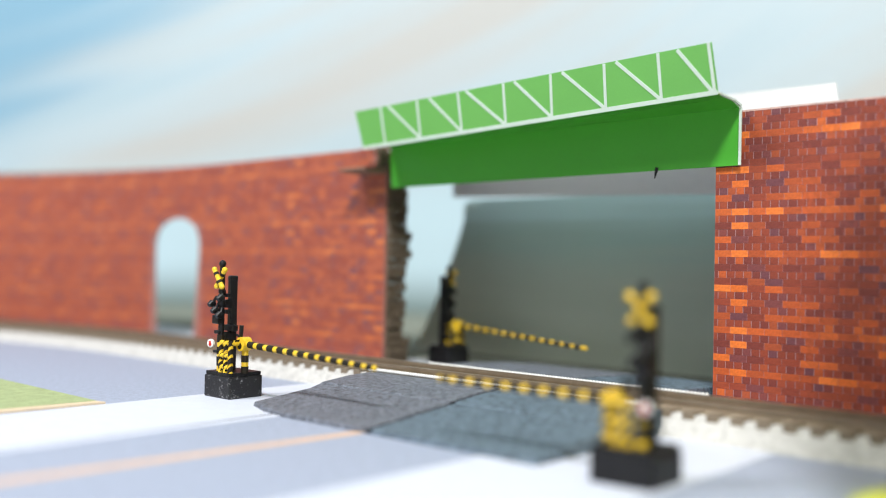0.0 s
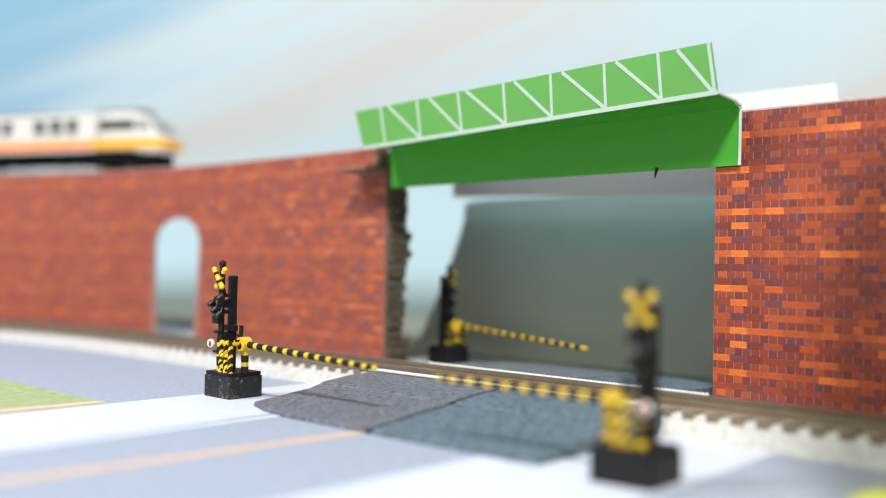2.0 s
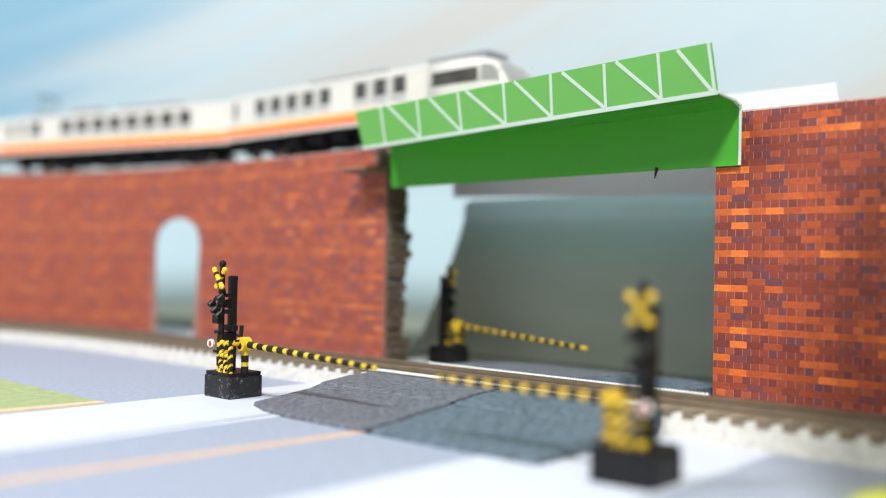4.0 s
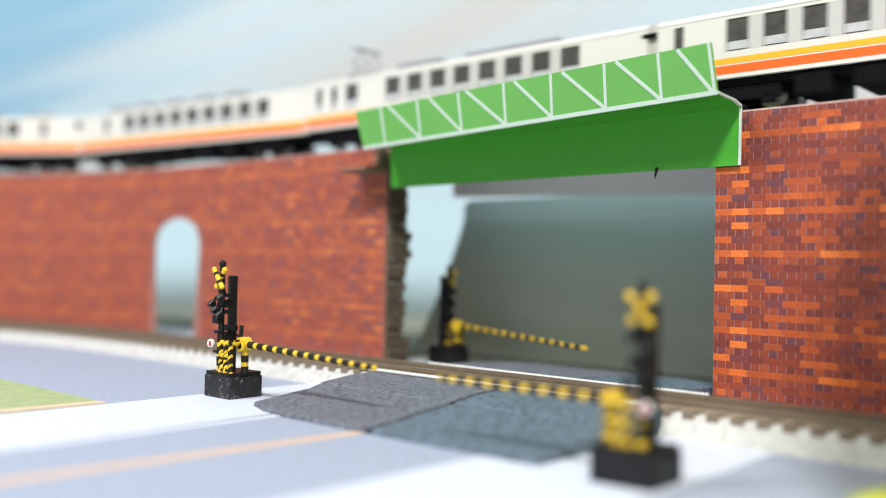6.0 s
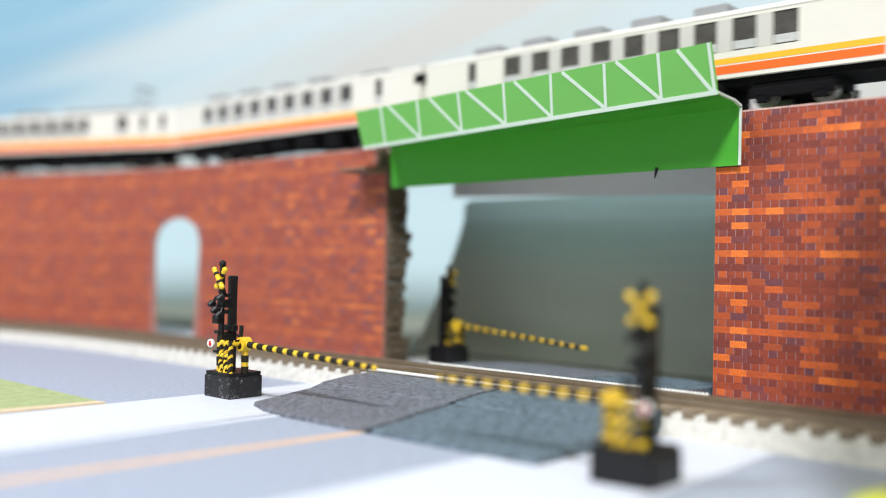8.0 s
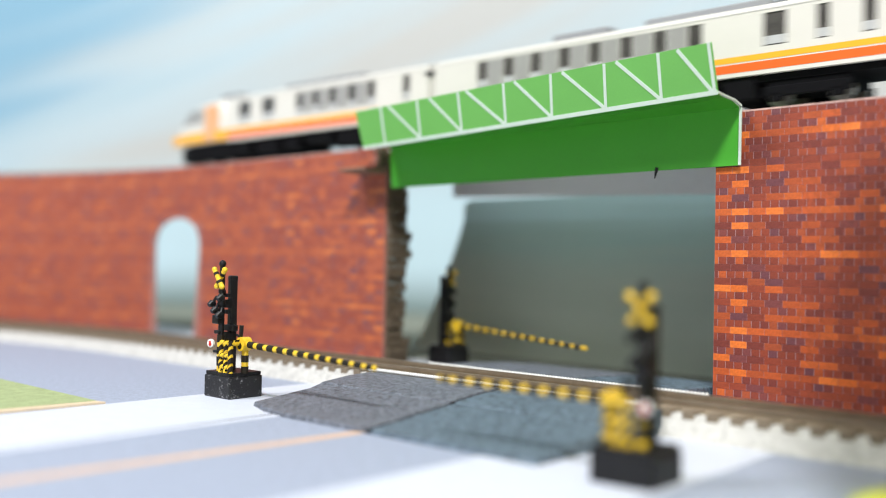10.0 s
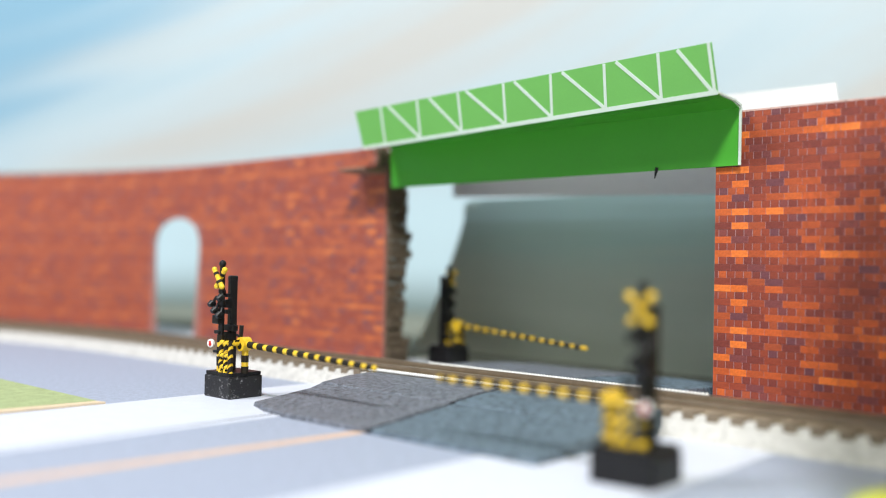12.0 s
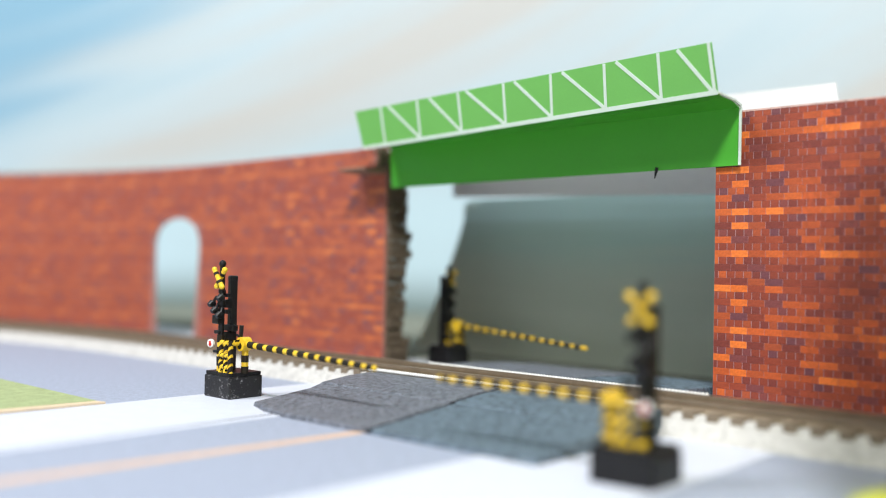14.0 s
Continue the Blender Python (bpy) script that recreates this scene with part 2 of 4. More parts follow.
def backdrop():
    m = bpy.data.materials.new("painted_sky_board")
    m.use_nodes = True
    n, l = m.node_tree.nodes, m.node_tree.links
    b = n["Principled BSDF"]
    b.inputs["Roughness"].default_value = 0.75
    uv = n.new("ShaderNodeUVMap")
    uv.uv_map = "board"
    sep = n.new("ShaderNodeSeparateXYZ")
    l.new(uv.outputs["UV"], sep.inputs[0])
    # slanting streaks of cloud
    slant = n.new("ShaderNodeVectorMath")
    slant.operation = "DOT_PRODUCT"
    slant.inputs[1].default_value = (0.0080, 0.0165, 0)
    l.new(uv.outputs["UV"], slant.inputs[0])
    run = n.new("ShaderNodeMath")
    run.operation = "MULTIPLY"
    run.inputs[1].default_value = 0.0022
    l.new(sep.outputs["X"], run.inputs[0])
    mp = n.new("ShaderNodeCombineXYZ")
    l.new(run.outputs[0], mp.inputs["X"])
    l.new(slant.outputs["Value"], mp.inputs["Y"])
    ns = n.new("ShaderNodeTexNoise")
    ns.inputs["Scale"].default_value, ns.inputs["Detail"].default_value = 1.0, 3
    l.new(mp.outputs["Vector"], ns.inputs["Vector"])
    cl = n.new("ShaderNodeValToRGB")
    e = cl.color_ramp.elements
    e[0].position, e[0].color = 0.34, (0.50, 0.635, 0.69, 1)
    e[1].position, e[1].color = 0.62, (0.60, 0.60, 0.57, 1)
    k = e.new(0.46)
    k.color = (0.57, 0.675, 0.71, 1)
    l.new(ns.outputs["Fac"], cl.inputs["Fac"])
    # a bluer stretch of sky, broken by the streaks
    far = n.new("ShaderNodeMath")
    far.operation = "MULTIPLY_ADD"
    l.new(sep.outputs["Y"], far.inputs[0])
    far.inputs[1].default_value = 0.8
    l.new(sep.outputs["X"], far.inputs[2])
    ns2 = n.new("ShaderNodeTexNoise")
    ns2.inputs["Scale"].default_value, ns2.inputs["Detail"].default_value = 1.7, 2
    l.new(mp.outputs["Vector"], ns2.inputs["Vector"])
    wob = n.new("ShaderNodeMath")
    wob.operation = "MULTIPLY_ADD"
    l.new(ns2.outputs["Fac"], wob.inputs[0])
    wob.inputs[1].default_value = 190.0
    l.new(far.outputs[0], wob.inputs[2])
    blue = n.new("ShaderNodeMapRange")
    blue.interpolation_type = "SMOOTHSTEP"
    l.new(wob.outputs[0], blue.inputs["Value"])
    blue.inputs["From Min"].default_value, blue.inputs["From Max"].default_value = 690, 790
    sky = n.new("ShaderNodeMix")
    sky.data_type = "RGBA"
    l.new(blue.outputs["Result"], sky.inputs["Factor"])
    l.new(cl.outputs["Color"], sky.inputs["A"])
    sky.inputs["B"].default_value = (0.27, 0.48, 0.62, 1)
    # paler low down, colour lifted against the viaduct's shadow; darker grey-green at the foot
    pale = n.new("ShaderNodeMapRange")
    pale.interpolation_type = "SMOOTHSTEP"
    l.new(sep.outputs["Y"], pale.inputs["Value"])
    pale.inputs["From Min"].default_value, pale.inputs["From Max"].default_value = 115, 60
    lightened = n.new("ShaderNodeMix")
    lightened.data_type = "RGBA"
    l.new(pale.outputs["Result"], lightened.inputs["Factor"])
    l.new(sky.outputs["Result"], lightened.inputs["A"])
    lightened.inputs["B"].default_value = (0.60, 0.77, 0.83, 1)
    low = n.new("ShaderNodeMapRange")
    low.interpolation_type = "SMOOTHSTEP"
    l.new(sep.outputs["Y"], low.inputs["Value"])
    low.inputs["From Min"].default_value, low.inputs["From Max"].default_value = 34, -8
    mix = n.new("ShaderNodeMix")
    mix.data_type = "RGBA"
    l.new(low.outputs["Result"], mix.inputs["Factor"])
    l.new(lightened.outputs["Result"], mix.inputs["A"])
    mix.inputs["B"].default_value = (0.17, 0.23, 0.21, 1)
    l.new(mix.outputs["Result"], b.inputs["Base Color"])
    bm = bmesh.new()
    layer = bm.loops.layers.uv.new("board")
    ss = span(-420, 1000, 14)
    rows = sweep(bm, [[line(s, BOARD, -0.6), line(s, BOARD, 430), line(s, BOARD - 5, 430), line(s, BOARD - 5, -0.6)] for s in ss])
    where = {v: (s, z) for r, s in zip(rows, ss) for v, z in zip(r, (-0.6, 430, 430, -0.6))}
    for f in bm.faces:
        for lp in f.loops:
            lp[layer].uv = where[lp.vert]
    bmesh.ops.recalc_face_normals(bm, faces=bm.faces)
    tagged(part("backdrop", bm, m, smooth=False), "painted board of pale blue sky with slanting clouds", "backdrop", "", "structure")


backdrop()


def hill_board():
    """A standing card painted as a hazy wooded slope, its flank curving down."""
    bm = bmesh.new()
    top = 54.5
    ring = [(199 + 25.5 * (1 - z / 57) ** 1.3, z) for z in (0, 6, 12, 18, 24, 30, 36, 42, 47)] + [(201.5, top - 1.6), (198.5, top), (40, top), (40, 0)]
    sweep(bm, [[line(s, o, z) for s, z in ring] for o in (-34.0, -35.0)])
    bmesh.ops.recalc_face_normals(bm, faces=bm.faces)
    m = material("painted_slope", (1, 1, 1), 0.8, vary=0.05, scale=30, bump=0, spec=0.2)
    n, l = m.node_tree.nodes, m.node_tree.links
    scl = [x for x in n if x.bl_idname == "ShaderNodeVectorMath"][0]
    co, sep = n.new("ShaderNodeTexCoord"), n.new("ShaderNodeSeparateXYZ")
    l.new(co.outputs["Object"], sep.inputs[0])
    streak, stretch = n.new("ShaderNodeTexNoise"), n.new("ShaderNodeMapping")
    stretch.inputs["Scale"].default_value = (8, 8, 150)
    streak.inputs["Scale"].default_value, streak.inputs["Detail"].default_value = 1.5, 4
    l.new(co.outputs["Object"], stretch.inputs["Vector"])
    l.new(stretch.outputs["Vector"], streak.inputs["Vector"])
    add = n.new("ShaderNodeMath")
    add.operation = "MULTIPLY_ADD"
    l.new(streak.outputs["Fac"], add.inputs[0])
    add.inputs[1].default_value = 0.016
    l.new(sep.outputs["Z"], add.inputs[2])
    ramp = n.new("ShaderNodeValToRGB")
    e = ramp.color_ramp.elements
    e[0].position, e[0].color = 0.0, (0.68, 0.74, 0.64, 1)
    # paler last stop: the highlight along the card's top edge, painted in
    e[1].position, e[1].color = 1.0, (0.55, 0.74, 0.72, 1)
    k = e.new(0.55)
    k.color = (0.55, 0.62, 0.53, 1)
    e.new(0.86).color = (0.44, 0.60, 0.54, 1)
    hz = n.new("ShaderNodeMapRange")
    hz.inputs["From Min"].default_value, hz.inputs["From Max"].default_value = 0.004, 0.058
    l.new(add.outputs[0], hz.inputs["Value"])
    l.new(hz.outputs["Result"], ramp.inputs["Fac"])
    l.new(ramp.outputs["Color"], scl.inputs[0])
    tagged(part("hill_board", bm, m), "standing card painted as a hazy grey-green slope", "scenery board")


hill_board()


# ---- the viaduct ----
GAP_R, GAP_L = 79.0, 185.0
ARCH = (283.5, 312.5, 38.0, 47.2)    # along the line: right, left side; height of the springing, of the crown


def arch_half(s):
    """Height of the arch's soffit above a place along the line."""
    a, b, z0, z1 = ARCH
    t = (s - (a + b) / 2) / ((b - a) / 2)
    return z0 + (z1 - z0) * math.sqrt(max(0.0, 1 - t * t))


def wall_strip(bm, s0, s1, z0, z1, thick=9.0, step=6.0):
    along(bm, s0, s1, [(FACE, z0), (FACE, z1), (FACE - thick, z1), (FACE - thick, z0)], step)


bm = bmesh.new()
wall_strip(bm, -1340, GAP_R, -0.6, TOP, 2.0)
wall_right = tagged(part("wall_east", bm, MORTAR), "straight viaduct wall covered with printed red brick paper", "brick wall", "", "structure")
bm = bmesh.new()
wall_strip(bm, GAP_L, ARCH[0], -0.6, TOP, 1.2)
wall_strip(bm, ARCH[1], 1390, -0.6, TOP, 1.2)
for i in range(16):
    s0 = ARCH[0] + (ARCH[1] - ARCH[0]) * i / 16
    s1 = ARCH[0] + (ARCH[1] - ARCH[0]) * (i + 1) / 16
    za, zb = arch_half(s0), arch_half(s1)
    sweep(bm, [[line(s, FACE, z), line(s, FACE, TOP), line(s, FACE - 1.2, TOP), line(s, FACE - 1.2, z)] for s, z in ((s0, za), (s1, zb))])
# the opening narrows a little towards its foot
for tri in (((ARCH[0] - 0.2, 0.0), (ARCH[0] + 2.6, 0.0), (ARCH[0] - 0.2, 36.0)), ((ARCH[1] + 0.2, 0.0), (ARCH[1] - 1.6, 0.0), (ARCH[1] + 0.2, 32.0))):
    sweep(bm, [[line(s, o, z) for s, z in tri] for o in (FACE + 0.02, FACE - 1.2)])
bmesh.ops.recalc_face_normals(bm, faces=bm.faces)
wall_left = tagged(part("wall_west", bm, LIT_JOINT), "curved viaduct wall of printed red brick with an arched opening", "brick wall", "", "structure")

for wall, s0, s1 in ((wall_right, -330, GAP_R), (wall_left, GAP_L, 760)):
    bm = bmesh.new()
    along(bm, s0, s1, [(FACE + 0.1, TOP - 0.28), (FACE + 0.1, TOP + 0.12), (FACE - 0.6, TOP + 0.12), (FACE - 0.6, TOP - 0.28)], 8)
    part("paper_edge", bm, PAPER_EDGE, wall, "pale cut edge of the brick paper")
bm = bmesh.new()
for s0, s1, w in ((-1340, GAP_R - 2, FACE - 0.5), (GAP_R - 2, GAP_L + 2, 18.2), (GAP_L + 2, 1390, FACE - 0.5)):
    along(bm, s0, s1, [(w, TOP - 3.5), (w, TOP - 0.3), (-w, TOP - 0.3), (-w, TOP - 3.5)], 10)
tagged(part("viaduct_deck", bm, CARD_BACK), "pale grey deck of the model viaduct, narrow over the road", "viaduct deck", "", "structure")


def track(name, off, z, s0, s1, label, sleepers=True):
    t = thing(name, Matrix(), label, "railway track")
    bm = bmesh.new()
    along(bm, s0, s1, [(off + 12.4, z), (off + 9.4, z + 4.2), (off - 9.4, z + 4.2), (off - 12.4, z)], 5)
    part("ballast_bed", bm, BALLAST, t, "pale grey sloping ballast")
    bm = bmesh.new()
    along(bm, s0, s1, [(off + 7.4, z + 4.0), (off + 7.2, z + 4.45), (off - 7.2, z + 4.45), (off - 7.4, z + 4.0)], 5)
    part("track_bed", bm, TRACK_BED, t, "brown weathered bed")
    for d in (4.5, -4.5):
        bm = bmesh.new()
        along(bm, s0, s1, [(off + d + 0.9, z + 4.4), (off + d + 0.3, z + 4.9), (off + d + 0.5, z + 5.5), (off + d + 0.5, z + 6.2),
                           (off + d - 0.5, z + 6.2), (off + d - 0.5, z + 5.5), (off + d - 0.3, z + 4.9), (off + d - 0.9, z + 4.4)], 5)
        part("rail", bm, RAIL, t)
    if sleepers:
        bm = bmesh.new()
        box(bm, -1.15, 1.15, -10.0, 10.0, 3.0, 4.75)
        me = mesh_of("sleeper", bm, TIE)
        for i in range(int((s1 - s0) / 4.7)):
            ob = new("sleeper", me)
            ob.parent = t
            ob.matrix_basis = local(s0 + 4.7 * i + 2, off, z)
    return t


track("railway_track", 51.0, 0.0, -120, 560, "model railway track on pale ballast beside the brick wall")
bm = bmesh.new()
along(bm, -1340, 1390, [(9.5, TOP - 0.3), (8, TOP + 1.3), (-8, TOP + 1.3), (-9.5, TOP - 0.3)], 8)
upper = tagged(part("upper_track", bm, BALLAST), "model track on top of the viaduct", "railway track")
for d in (4.5, -4.5):
    bm = bmesh.new()
    along(bm, -1340, 1390, [(d + 0.5, TOP + 1.2), (d + 0.5, TOP + 2.9), (d - 0.5, TOP + 2.9), (d - 0.5, TOP + 1.2)], 8)
    part("rail", bm, RAIL, upper)


# ---- level crossing plates ----
def plate(rings, profile, label, mat=RUBBER):
    """A sloping plate; rings: (s, shift of the front edge) along the line."""
    bm = bmesh.new()
    under = [(o, -0.3) for o, z in reversed(profile)]
    pr = profile + under
    mid = sum(o for o, z in profile) / len(profile)
    sweep(bm, [[line(s, o + (d if abs(o) > abs(mid) else 0), z) for o, z in pr] for s, d in rings])
    bmesh.ops.recalc_face_normals(bm, faces=bm.faces)
    bmesh.ops.bevel(bm, geom=[e for e in bm.edges if e.calc_face_angle(0) > 0.5], offset=0.2 * MM, segments=1, affect="EDGES")
    ob = part("crossing_plate", bm, mat)
    return tagged(ob, label, "crossing plate", "level crossing plates")


NEAR = [(61.8, 4.9), (70, 4.6), (78, 3.7), (78.6, 3.35), (86, 2.6), (101.5, 0.95), (101.7, 0.05)]
FAR = [(40.0, 4.9), (26, 4.7), (8, 3.7), (-9, 2.0), (-9, 0.05)]
near_plate = plate(((148.0, -4.6), (140, -1.4), (132, 0), (108.45, 0)), NEAR, "dark grey sloping ramp plate at the level crossing")
# black strip laid in the gap between the plates as its shade
bm = bmesh.new()
low = [(o, max(z - 0.5, 0.08)) for o, z in NEAR[:-1]]
sweep(bm, [[line(s, o, z) for o, z in low + [(o, -0.25) for o, z in reversed(low)]] for s in (108.4, 107.15)])
bmesh.ops.recalc_face_normals(bm, faces=bm.faces)
part("seam", bm, UNDER, near_plate, "black strip standing in for the shade in the gap between two plates")
plate(((107.1, 0), (70.0, 0)), NEAR, "dark blue-grey sloping ramp plate beside its twin", RUBBER_BLUE)
plate(((149.5, 0), (108.2, 0)), FAR, "dark grey sloping ramp plate behind the rails")
plate(((107.3, 0), (80.5, 0)), FAR, "dark blue-grey ramp plate under the bridge", RUBBER_BLUE)
for off in (61.6, 40.2):
    bm = bmesh.new()
    for i in range(92):
        p = line(149 - 0.85 * i, off, 5.35)
        bmesh.ops.create_icosphere(bm, subdivisions=1, radius=0.52 * MM, matrix=Matrix.Translation(p))
    tagged(part("bead_row", bm, BEAD, smooth=True), "row of tiny pale beads along the plate edge", "bead row", "", "stuff")


# ---- the green girders ----
def slab(name, a, b, mat, parent, t=0.35, label=""):
    """A strip of card between two edges, each a pair of (s, off, z)."""
    bm = bmesh.new()
    v0 = [line(*p) for p in (a[0], a[1], b[1], b[0])]
    nn = (v0[1] - v0[0]).cross(v0[3] - v0[0]).normalized() * (t * MM)
    sweep(bm, [v0, [v + nn for v in v0]])
    bmesh.ops.recalc_face_normals(bm, faces=bm.faces)
    return part(name, bm, mat, parent, label)


def near_girder():
    g = thing("bridge_girder", Matrix(), "folded bright green card girder with a printed white truss", "bridge girder", "girders of the bridge")
    web_t, web_b = ((182.5, 22.9, 66.2), (73.3, 22.9, 67.2)), ((181.5, 23.1, 53.9), (73.3, 23.1, 54.4))
    tr_b, tr_t = ((181.3, 35, 64.2), (72.6, 35, 68.4)), ((181.5, 38.5, 74.6), (72.6, 38.5, 78.7))
    slab("web", web_t, web_b, GREEN, g)
    mid = tuple((a[0] * 0.5 + b[0] * 0.5, 29.0, (a[2] + b[2]) / 2 + 0.7) for a, b in zip(tr_b, web_t))
    slab("ledge", tr_b, mid, GREEN, g)
    slab("ledge", mid, web_t, GREEN, g)
    panel = slab("truss_panel", tr_t, tr_b, GREEN_LIGHT, g, 0.35, "light green panel printed with a pale truss")

    def at(u, v, lift=0.05):
        a, b = Vector(tr_t[0]).lerp(Vector(tr_t[1]), u), Vector(tr_b[0]).lerp(Vector(tr_b[1]), u)
        p = b.lerp(a, v)
        return line(p.x, p.y + lift, p.z)

    nrm = (at(1, 0) - at(0, 0)).cross(at(0, 1) - at(0, 0)).normalized()

    def bar(u0, v0, u1, v1, w=0.42):
        bm = bmesh.new()
        a, b = at(u0, v0), at(u1, v1)
        e = (b - a).normalized().cross(nrm) * (w * MM)
        ring = (a - e, a + e, b + e, b - e)
        sweep(bm, [[p - nrm * 0.0002 for p in ring], [p + nrm * 0.00005 for p in ring]])
        bmesh.ops.recalc_face_normals(bm, faces=bm.faces)
        part("truss_bar", bm, CARD_LINE, panel)

    bar(0.0, 0.035, 1.0, 0.035, 0.5)
    bar(0.994, 0.0, 0.994, 1.0, 0.35)
    low = (0.083, 0.209, 0.345, 0.479, 0.609, 0.748, 0.879)
    top = (0.095, 0.223, 0.357, 0.494, 0.625, 0.761, 0.886)
    for u, w in zip(low, top):
        bar(u, 0.04, w, 0.99, 0.36)
    for u, w in zip((0.123, 0.264, 0.382, 0.525, 0.655, 0.789, 0.928), low[1:] + (0.99,)):
        bar(u, 0.98, w, 0.05, 0.40)
    slab("edge_strip", ((73.1, 23.35, 67.2), (72.5, 23.35, 67.2)), ((73.1, 23.55, 54.4), (72.5, 23.55, 54.4)), CARD_LINE, g, 0.3)
    for (o0, z0), (o1, z1) in (((35, 68.4), (31.5, 68.2)), ((31.5, 68.2), (27, 68.0)), ((27, 68.0), (23.4, 67.2))):
        slab("edge_strip", ((73.0, o0, z0 + 0.1), (72.4, o0, z0 + 0.1)), ((73.0, o1, z1 + 0.1), (72.4, o1, z1 + 0.1)), CARD_LINE, g, 0.45)
    bm = bmesh.new()
    a, b = line(93.3, 23.0, 55.0), line(93.7, 23.4, 52.4)
    rod(bm, a / MM, b / MM, 0.5, 0.12)
    part("thorn", bm, BLACK, g, "small black hanging thorn")


def far_girder():
    g = thing("bridge_girder", Matrix(), "unprinted white back of the far card girder", "bridge girder", "girders of the bridge")
    slab("web", ((197, -22.6, 66.5), (62, -22.6, 66.5)), ((197, -22.6, 54.8), (62, -22.6, 51.3)), CARD_BACK, g)
    slab("ledge", ((197, -22.6, 66.6), (66, -22.6, 66.6)), ((197, -25.5, 67.0), (66, -25.5, 67.0)), CARD_BACK, g)
    slab("truss_panel", ((197, -25.5, 80.5), (69, -25.5, 80.2)), ((197, -25.5, 67.0), (67, -25.5, 67.0)), CARD_BACK, g)


near_girder()
far_girder()

# ---- the stone pier and its cap at the end of the curved wall ----
pier = thing("stone_pier", Matrix(), "rough dark stone pier closing the end of the brick wall", "stone pier")
rnd = random.Random(4)
z = -0.6
while z < 64:
    h = rnd.uniform(1.7, 3.4)
    o = FACE - 0.9
    end = FACE - 8.3 + rnd.uniform(-0.7, 0.6) - (2.0 if z < 8 else 0) - (1.2 if 40 > z > 28 else 0)
    if z > 56:
        end = FACE - 4.5
    while o > end + 0.8:
        w = min(rnd.uniform(2.4, 4.6), o - end + 0.4)
        bm = bmesh.new()
        vs = box(bm, -1.6, 1.2 + rnd.uniform(-0.5, 0.7), 0.0, w - 0.15, 0, h - 0.15, bevel=0.3)
        for v in bm.verts:
            v.co += Vector((rnd.uniform(-0.22, 0.22), rnd.uniform(-0.16, 0.16), rnd.uniform(-0.12, 0.12))) * MM
        ob = part("stone", bm, STONE, pier)
        ob.matrix_basis = local(GAP_L + 0.2, o, z)
        o -= w
    z += h
for s, o, z, a, b, h in ((187.3, 26.2, 60.3, 3.8, 3.6, 1.8), (187.0, 26.0, 62.1, 3.4, 3.4, 2.0), (186.8, 26.4, 64.1, 3.2, 4.0, 1.9)):
    bm = bmesh.new()
    box(bm, 0, a, 0, b, 0, h, bevel=0.35)
    for v in bm.verts:
        v.co += Vector((rnd.uniform(-0.2, 0.2), rnd.uniform(-0.2, 0.2), rnd.uniform(-0.1, 0.1))) * MM
    ob = part("stone", bm, STONE, pier)
    ob.matrix_basis = local(s, o, z)
FLARE_S, FLARE_END, FLARE_OUT = 197.0, 184.9, 4.6


def flare(u, z, lift=0.0):
    """A point on the flared end of the wall's top: u from the wall's face to the outer corner."""
    return line(FLARE_S + (FLARE_END - FLARE_S) * u, FACE + 0.1 + FLARE_OUT * u + lift, z)


corbel = thing("brick_corbel", Matrix(), "flared brick paper corbel under the girder end", "corbel")
bm = bmesh.new()
sweep(bm, [[flare(0, z), flare(1, z), line(FLARE_END, FACE + 0.1, z)] for z in (60.2, TOP - 0.05)])
bmesh.ops.recalc_face_normals(bm, faces=bm.faces)
part("core", bm, LIT_JOINT, corbel)
for row in range(4):
    for col in range(4):
        bm = bmesh.new()
        u0, u1 = max(0.02, col * 0.26 - (0.13 if row % 2 else 0)), min(0.995, col * 0.26 + 0.25 - (0.13 if row % 2 else 0))
        z0 = 60.25 + row * 1.55
        sweep(bm, [[flare(u0, z, o), flare(u1, z, o), flare(u1, z, o + 0.1), flare(u0, z, o + 0.1)] for o in (-0.02,) for z in (z0, z0 + 1.48)])
        bmesh.ops.recalc_face_normals(bm, faces=bm.faces)
        part("brick", bm, LIT_PIECES[3 if row == 1 else 0], corbel)
bm = bmesh.new()
along(bm, 184.2, 195.5, [(31.6, 58.7), (31.9, 59.2), (31.6, 59.7), (22.2, 60.15), (22.2, 58.4)], 3)
tagged(part("pier_cap", bm, material("brown_card", (0.22, 0.13, 0.09), 0.8)), "thin brown card ledge on the pier below the girder end", "ledge")



# ---- crossing gates ----
def striped(bm, a, b, r0, r1, pitch, start=0, sides=10):
    """A yellow rod in one piece; returns the black bands round it as (from, to, radius)."""
    a, b = Vector(a), Vector(b)
    n = max(2, round((b - a).length / pitch))
    rod(bm, a, b, r0, r1, sides)
    return [(a.lerp(b, (i - 0.12) / n), a.lerp(b, (i + 1.12) / n), (r0 + (r1 - r0) * (i + 0.5) / n) * 1.06) for i in range(n) if (i + start) % 2]




